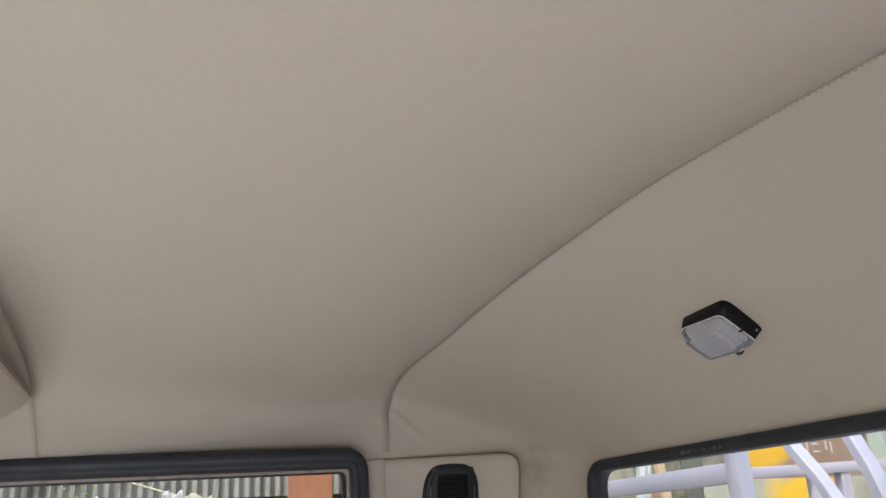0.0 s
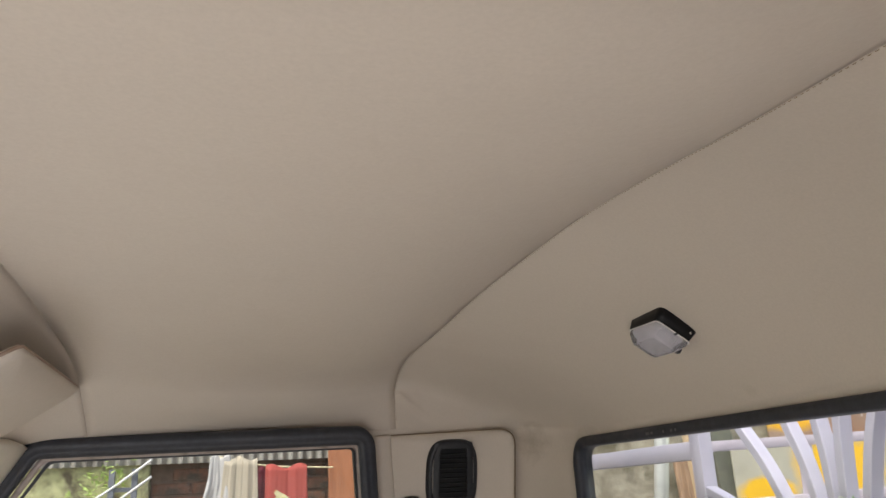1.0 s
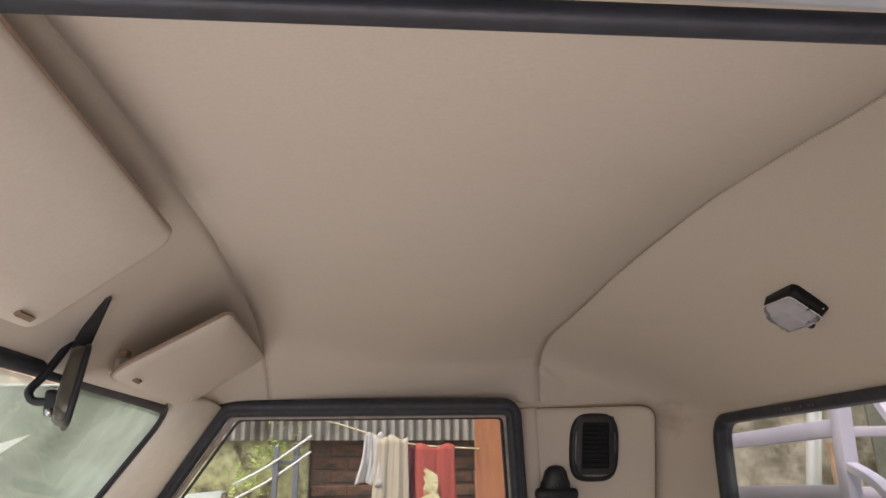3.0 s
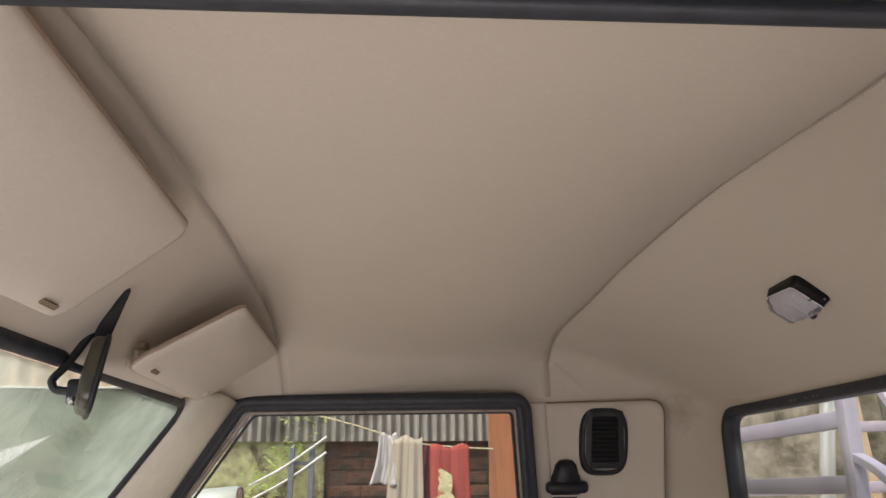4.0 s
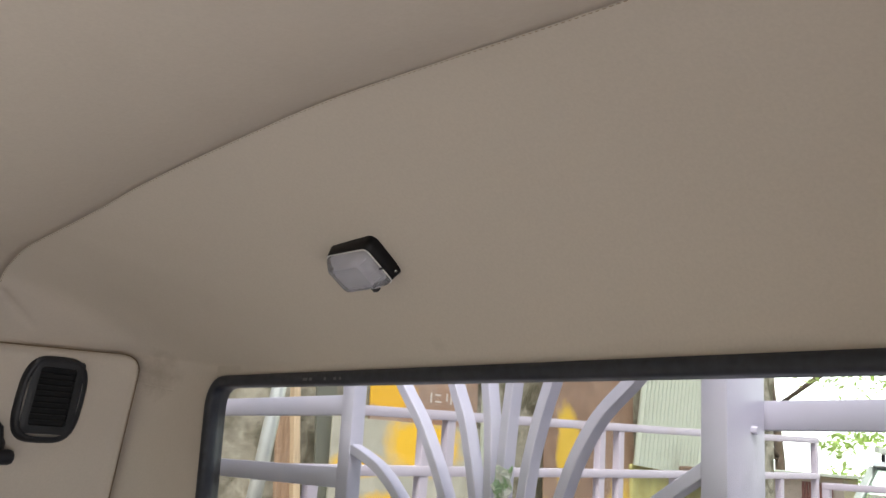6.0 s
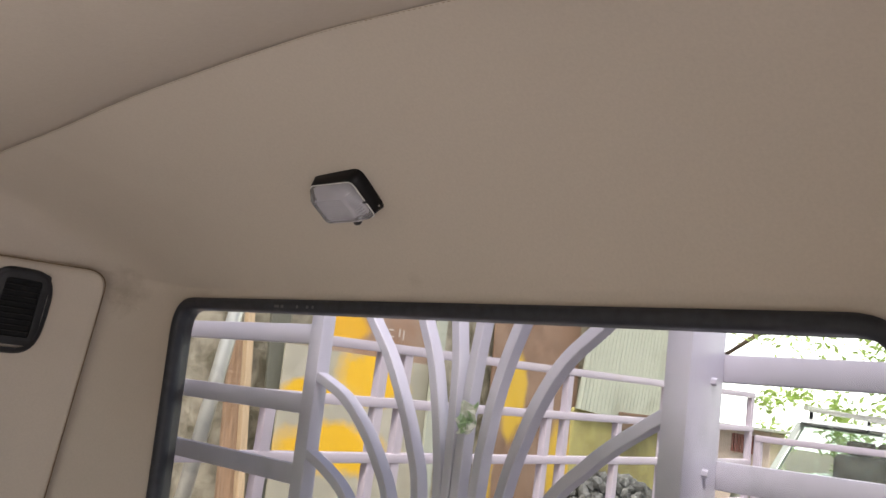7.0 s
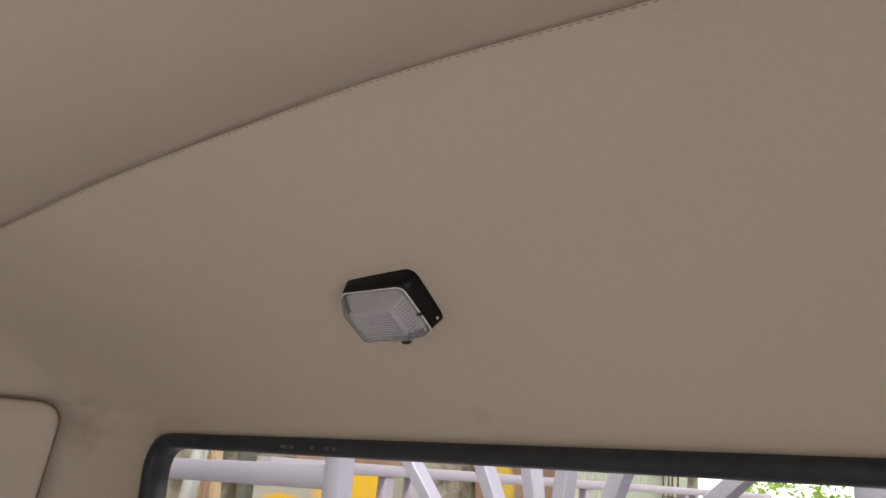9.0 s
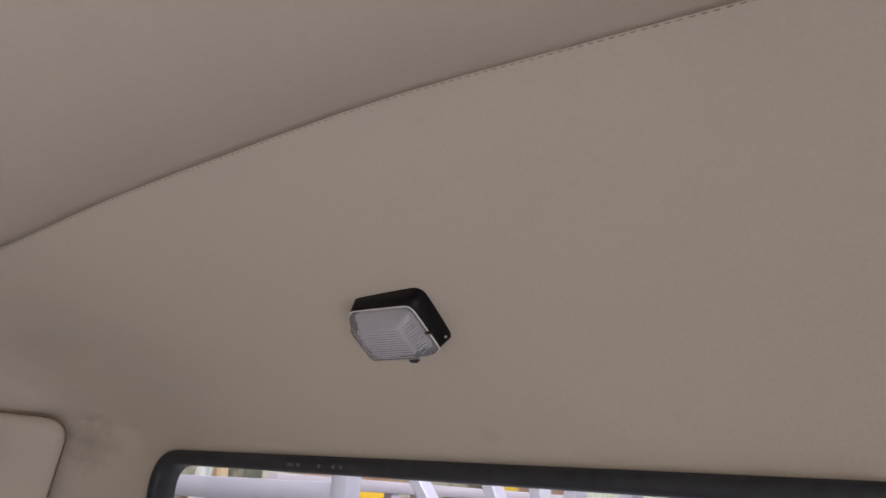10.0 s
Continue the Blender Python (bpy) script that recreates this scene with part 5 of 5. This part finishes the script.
bm = grid_bm([[(70 - 0.004 * y * y, y, z) for y in range(-60, 61, 6)] for z in (-0.5, 10, 22)])
tagged(part("backdrop", bm, HAZE), "overexposed hazy sky beyond the lane", "sky", kind="structure")


def climber(name, x, y, z, r, count, seed, label):
    bm = bmesh.new()
    leaf_cloud(bm, (x, y, z), r, int(count * 2.6), 0.02, random.Random(seed))
    return tagged(part(name, bm, LEAF), label, "plant", "wall plants", "stuff")


climber("wall_creeper", -0.62, 4.00, 1.86, 0.22, 90, 11, "light green creeper hanging over the fence")
climber("wall_creeper", -0.90, 3.95, 1.46, 0.15, 45, 12, "light green weeds growing on the mossy wall")
climber("wall_creeper", -0.78, 3.95, 1.60, 0.13, 40, 13, "light green weeds growing on the mossy wall")


def vehicle():
    t = thing("parked_vehicle", (8.0, 1.25, 0.0), "parked pale green off-road vehicle with white roof rack", "vehicle")

    def rows_at(sections):
        return grid_bm([[(x, 1.25 + yy, zz) for yy, zz in sec] for x, sec in sections], True)

    def ring(w, z0, z1, r):
        return rounded_poly([(-w, z0), (w, z0), (w, z1), (-w, z1)], [r] * 4, 4)

    bm = rows_at([(6.52, ring(0.70, 0.50, 0.98, 0.06)), (6.58, ring(0.80, 0.42, 1.06, 0.08)), (7.45, ring(0.84, 0.40, 1.14, 0.08)), (10.3, ring(0.84, 0.40, 1.16, 0.08)), (10.45, ring(0.76, 0.48, 1.10, 0.08))])
    rel(part("body", bm, SUVPAINT, None, "dark green body", True), t)
    gl = glass_pane("vehicle_glass", tint=(0.82, 0.90, 0.84), dust=0.10)
    bm = rows_at([(7.35, ring(0.76, 1.10, 1.16, 0.02)), (7.75, ring(0.68, 1.10, 1.60, 0.05)), (10.1, ring(0.68, 1.10, 1.60, 0.05)), (10.35, ring(0.72, 1.10, 1.2, 0.03))])
    rel(part("cabin_glass", bm, gl, None, "clear greenish glass", True), t)
    for s in (-1, 1):
        for xs in (8.35, 9.35):
            bm = box_bm(xs, 1.25 + s * 0.34, 1.12, 0.16, 0.46, 0.50, 0.06, 3)
            rel(part("seat", bm, BARK, None, "dark brown seat back", True), t)
            rel(part("headrest", box_bm(xs + 0.02, 1.25 + s * 0.34, 1.44, 0.10, 0.26, 0.14, 0.04, 3), BARK, None, "dark brown headrest", True), t)
    bm = rows_at([(7.66, ring(0.66, 1.585, 1.62, 0.015)), (7.80, ring(0.71, 1.58, 1.66, 0.03)), (10.1, ring(0.71, 1.58, 1.66, 0.03)), (10.2, ring(0.66, 1.58, 1.63, 0.02))])
    rel(part("roof", bm, SUVWHITE, None, "white roof", True), t)
    for s in (-1, 1):
        bm = sweep_bm([(7.36, 1.25 + s * 0.775, 1.13), (7.76, 1.25 + s * 0.69, 1.60)], rect_profile(0.07, 0.05, 0.01), (1, 0, 0))
        rel(part("pillar", bm, SUVPAINT), t)
        for xw in (7.2, 9.6):
            bm = bmesh.new()
            bmesh.ops.create_cone(bm, cap_ends=True, segments=24, radius1=0.36, radius2=0.36, depth=0.22, matrix=Matrix.Translation((xw, 1.25 + s * 0.76, 0.36)) @ Matrix.Rotation(radians(90), 4, "X"))
            bmesh.ops.bevel(bm, geom=[e for e in bm.edges if e.is_manifold and e.calc_face_angle(0) > 1], offset=0.05, segments=2, affect="EDGES")
            rel(part("tyre", bm, RUBBER, None, "", True), t)
    for xr in (7.9, 8.5, 9.2, 9.8):
        rel(part("rack_bar", tube_between((xr, 0.58, 1.74), (xr, 1.92, 1.74), 0.03, 0.03, 0.004), GALV), t)
    for yr in (0.58, 1.92):
        rel(part("rack_rail", tube_between((7.8, yr, 1.76), (9.9, yr, 1.76), 0.04, 0.05, 0.006), CORR_WHITE), t)
        for xr in (7.95, 9.7):
            rel(part("rack_foot", tube_between((xr, yr, 1.62), (xr, yr, 1.74), 0.03, 0.03, 0.004, (1, 0, 0)), BLACK), t)
    return t


vehicle().location.y += 0.40
hut = thing("hut", (13.5, 5.7, 0), "small beige hut with a red slatted panel across the lane", "hut")
rel(part("wall", box_bm(13.7, 5.70, 0.72, 0.6, 1.70, 1.44, 0.02), material("beige_plaster", (0.62, 0.52, 0.40), 0.9, grain=0.1, stain=(0.45, 0.37, 0.28), stain_scale=2), None, "beige plastered wall"), hut)
rel(part("roof", box_bm(13.65, 5.70, 1.47, 0.9, 1.95, 0.05, 0.01), CORR_WHITE, None, "pale sheet roof"), hut)
for k in range(9):
    rel(part("slat", box_bm(13.37, 5.03 + k * 0.055, 1.20, 0.03, 0.042, 0.30, 0.004), REDROOF, None, "red painted slat"), hut)

# heap of dark stones by the leaning sheets
rng = random.Random(21)
stones = []
for k in range(5):
    bm = bmesh.new()
    bmesh.ops.create_icosphere(bm, subdivisions=1, radius=1.0)
    for v in bm.verts:
        v.co *= rng.uniform(0.75, 1.15)
    me = bpy.data.meshes.new("stone")
    bm.to_mesh(me)
    bm.free()
    me.materials.append(COAL)
    stones.append(me)
heap = thing("stone_heap", (4.55, 2.35, 0), "heap of dark broken stones in the yard", "stones")


def heap_top(u):
    return 1.06 * max(0.0, 1 - u ** 3)


rows = [[(4.55 + 0.86 * u * math.cos(a * 0.3927), 2.35 + 0.45 * u * math.sin(a * 0.3927), heap_top(u) - 0.03) for a in range(16)] for u in (1.02, 0.9, 0.75, 0.55, 0.3, 0.02)]
rel(part("rubble_core", grid_bm(rows, True), COAL, None, "packed dark rubble", True), heap)
for k in range(300):
    u = (k / 300) ** 0.5
    a = k * 2.39996 + rng.uniform(-0.3, 0.3)
    o = new("stone", stones[k % 5])
    s = rng.uniform(0.030, 0.058)
    o.matrix_world = pose(4.55 + 0.86 * u * math.cos(a), 2.35 + 0.45 * u * math.sin(a), heap_top(u) + rng.uniform(-0.02, 0.02), rng.uniform(0, 360), rng.uniform(0, 360), 0) @ Matrix.Diagonal((s, s * 1.15, s * 0.8, 1))
    rel(o, heap)

# bricks of the old wall
me_src = box_bm(0, 0, 0, 0.205, 0.03, 0.062, 0.006, 1)
brick_me = bpy.data.meshes.new("brick")
me_src.to_mesh(brick_me)
me_src.free()
brick_me.materials.append(BRICKRED)
rng = random.Random(5)
for r in range(12):
    for c in range(7):
        o = new("brick", brick_me)
        o.matrix_world = pose(-0.46 + c * 0.207 + (0.109 if r % 2 else 0) + rng.uniform(-0.004, 0.004), 4.066 + rng.uniform(-0.004, 0.004), 0.80 + r * 0.074, rng.uniform(-2, 2), rng.uniform(-1, 1), rng.uniform(-2, 2))
        o.parent = brick_wall
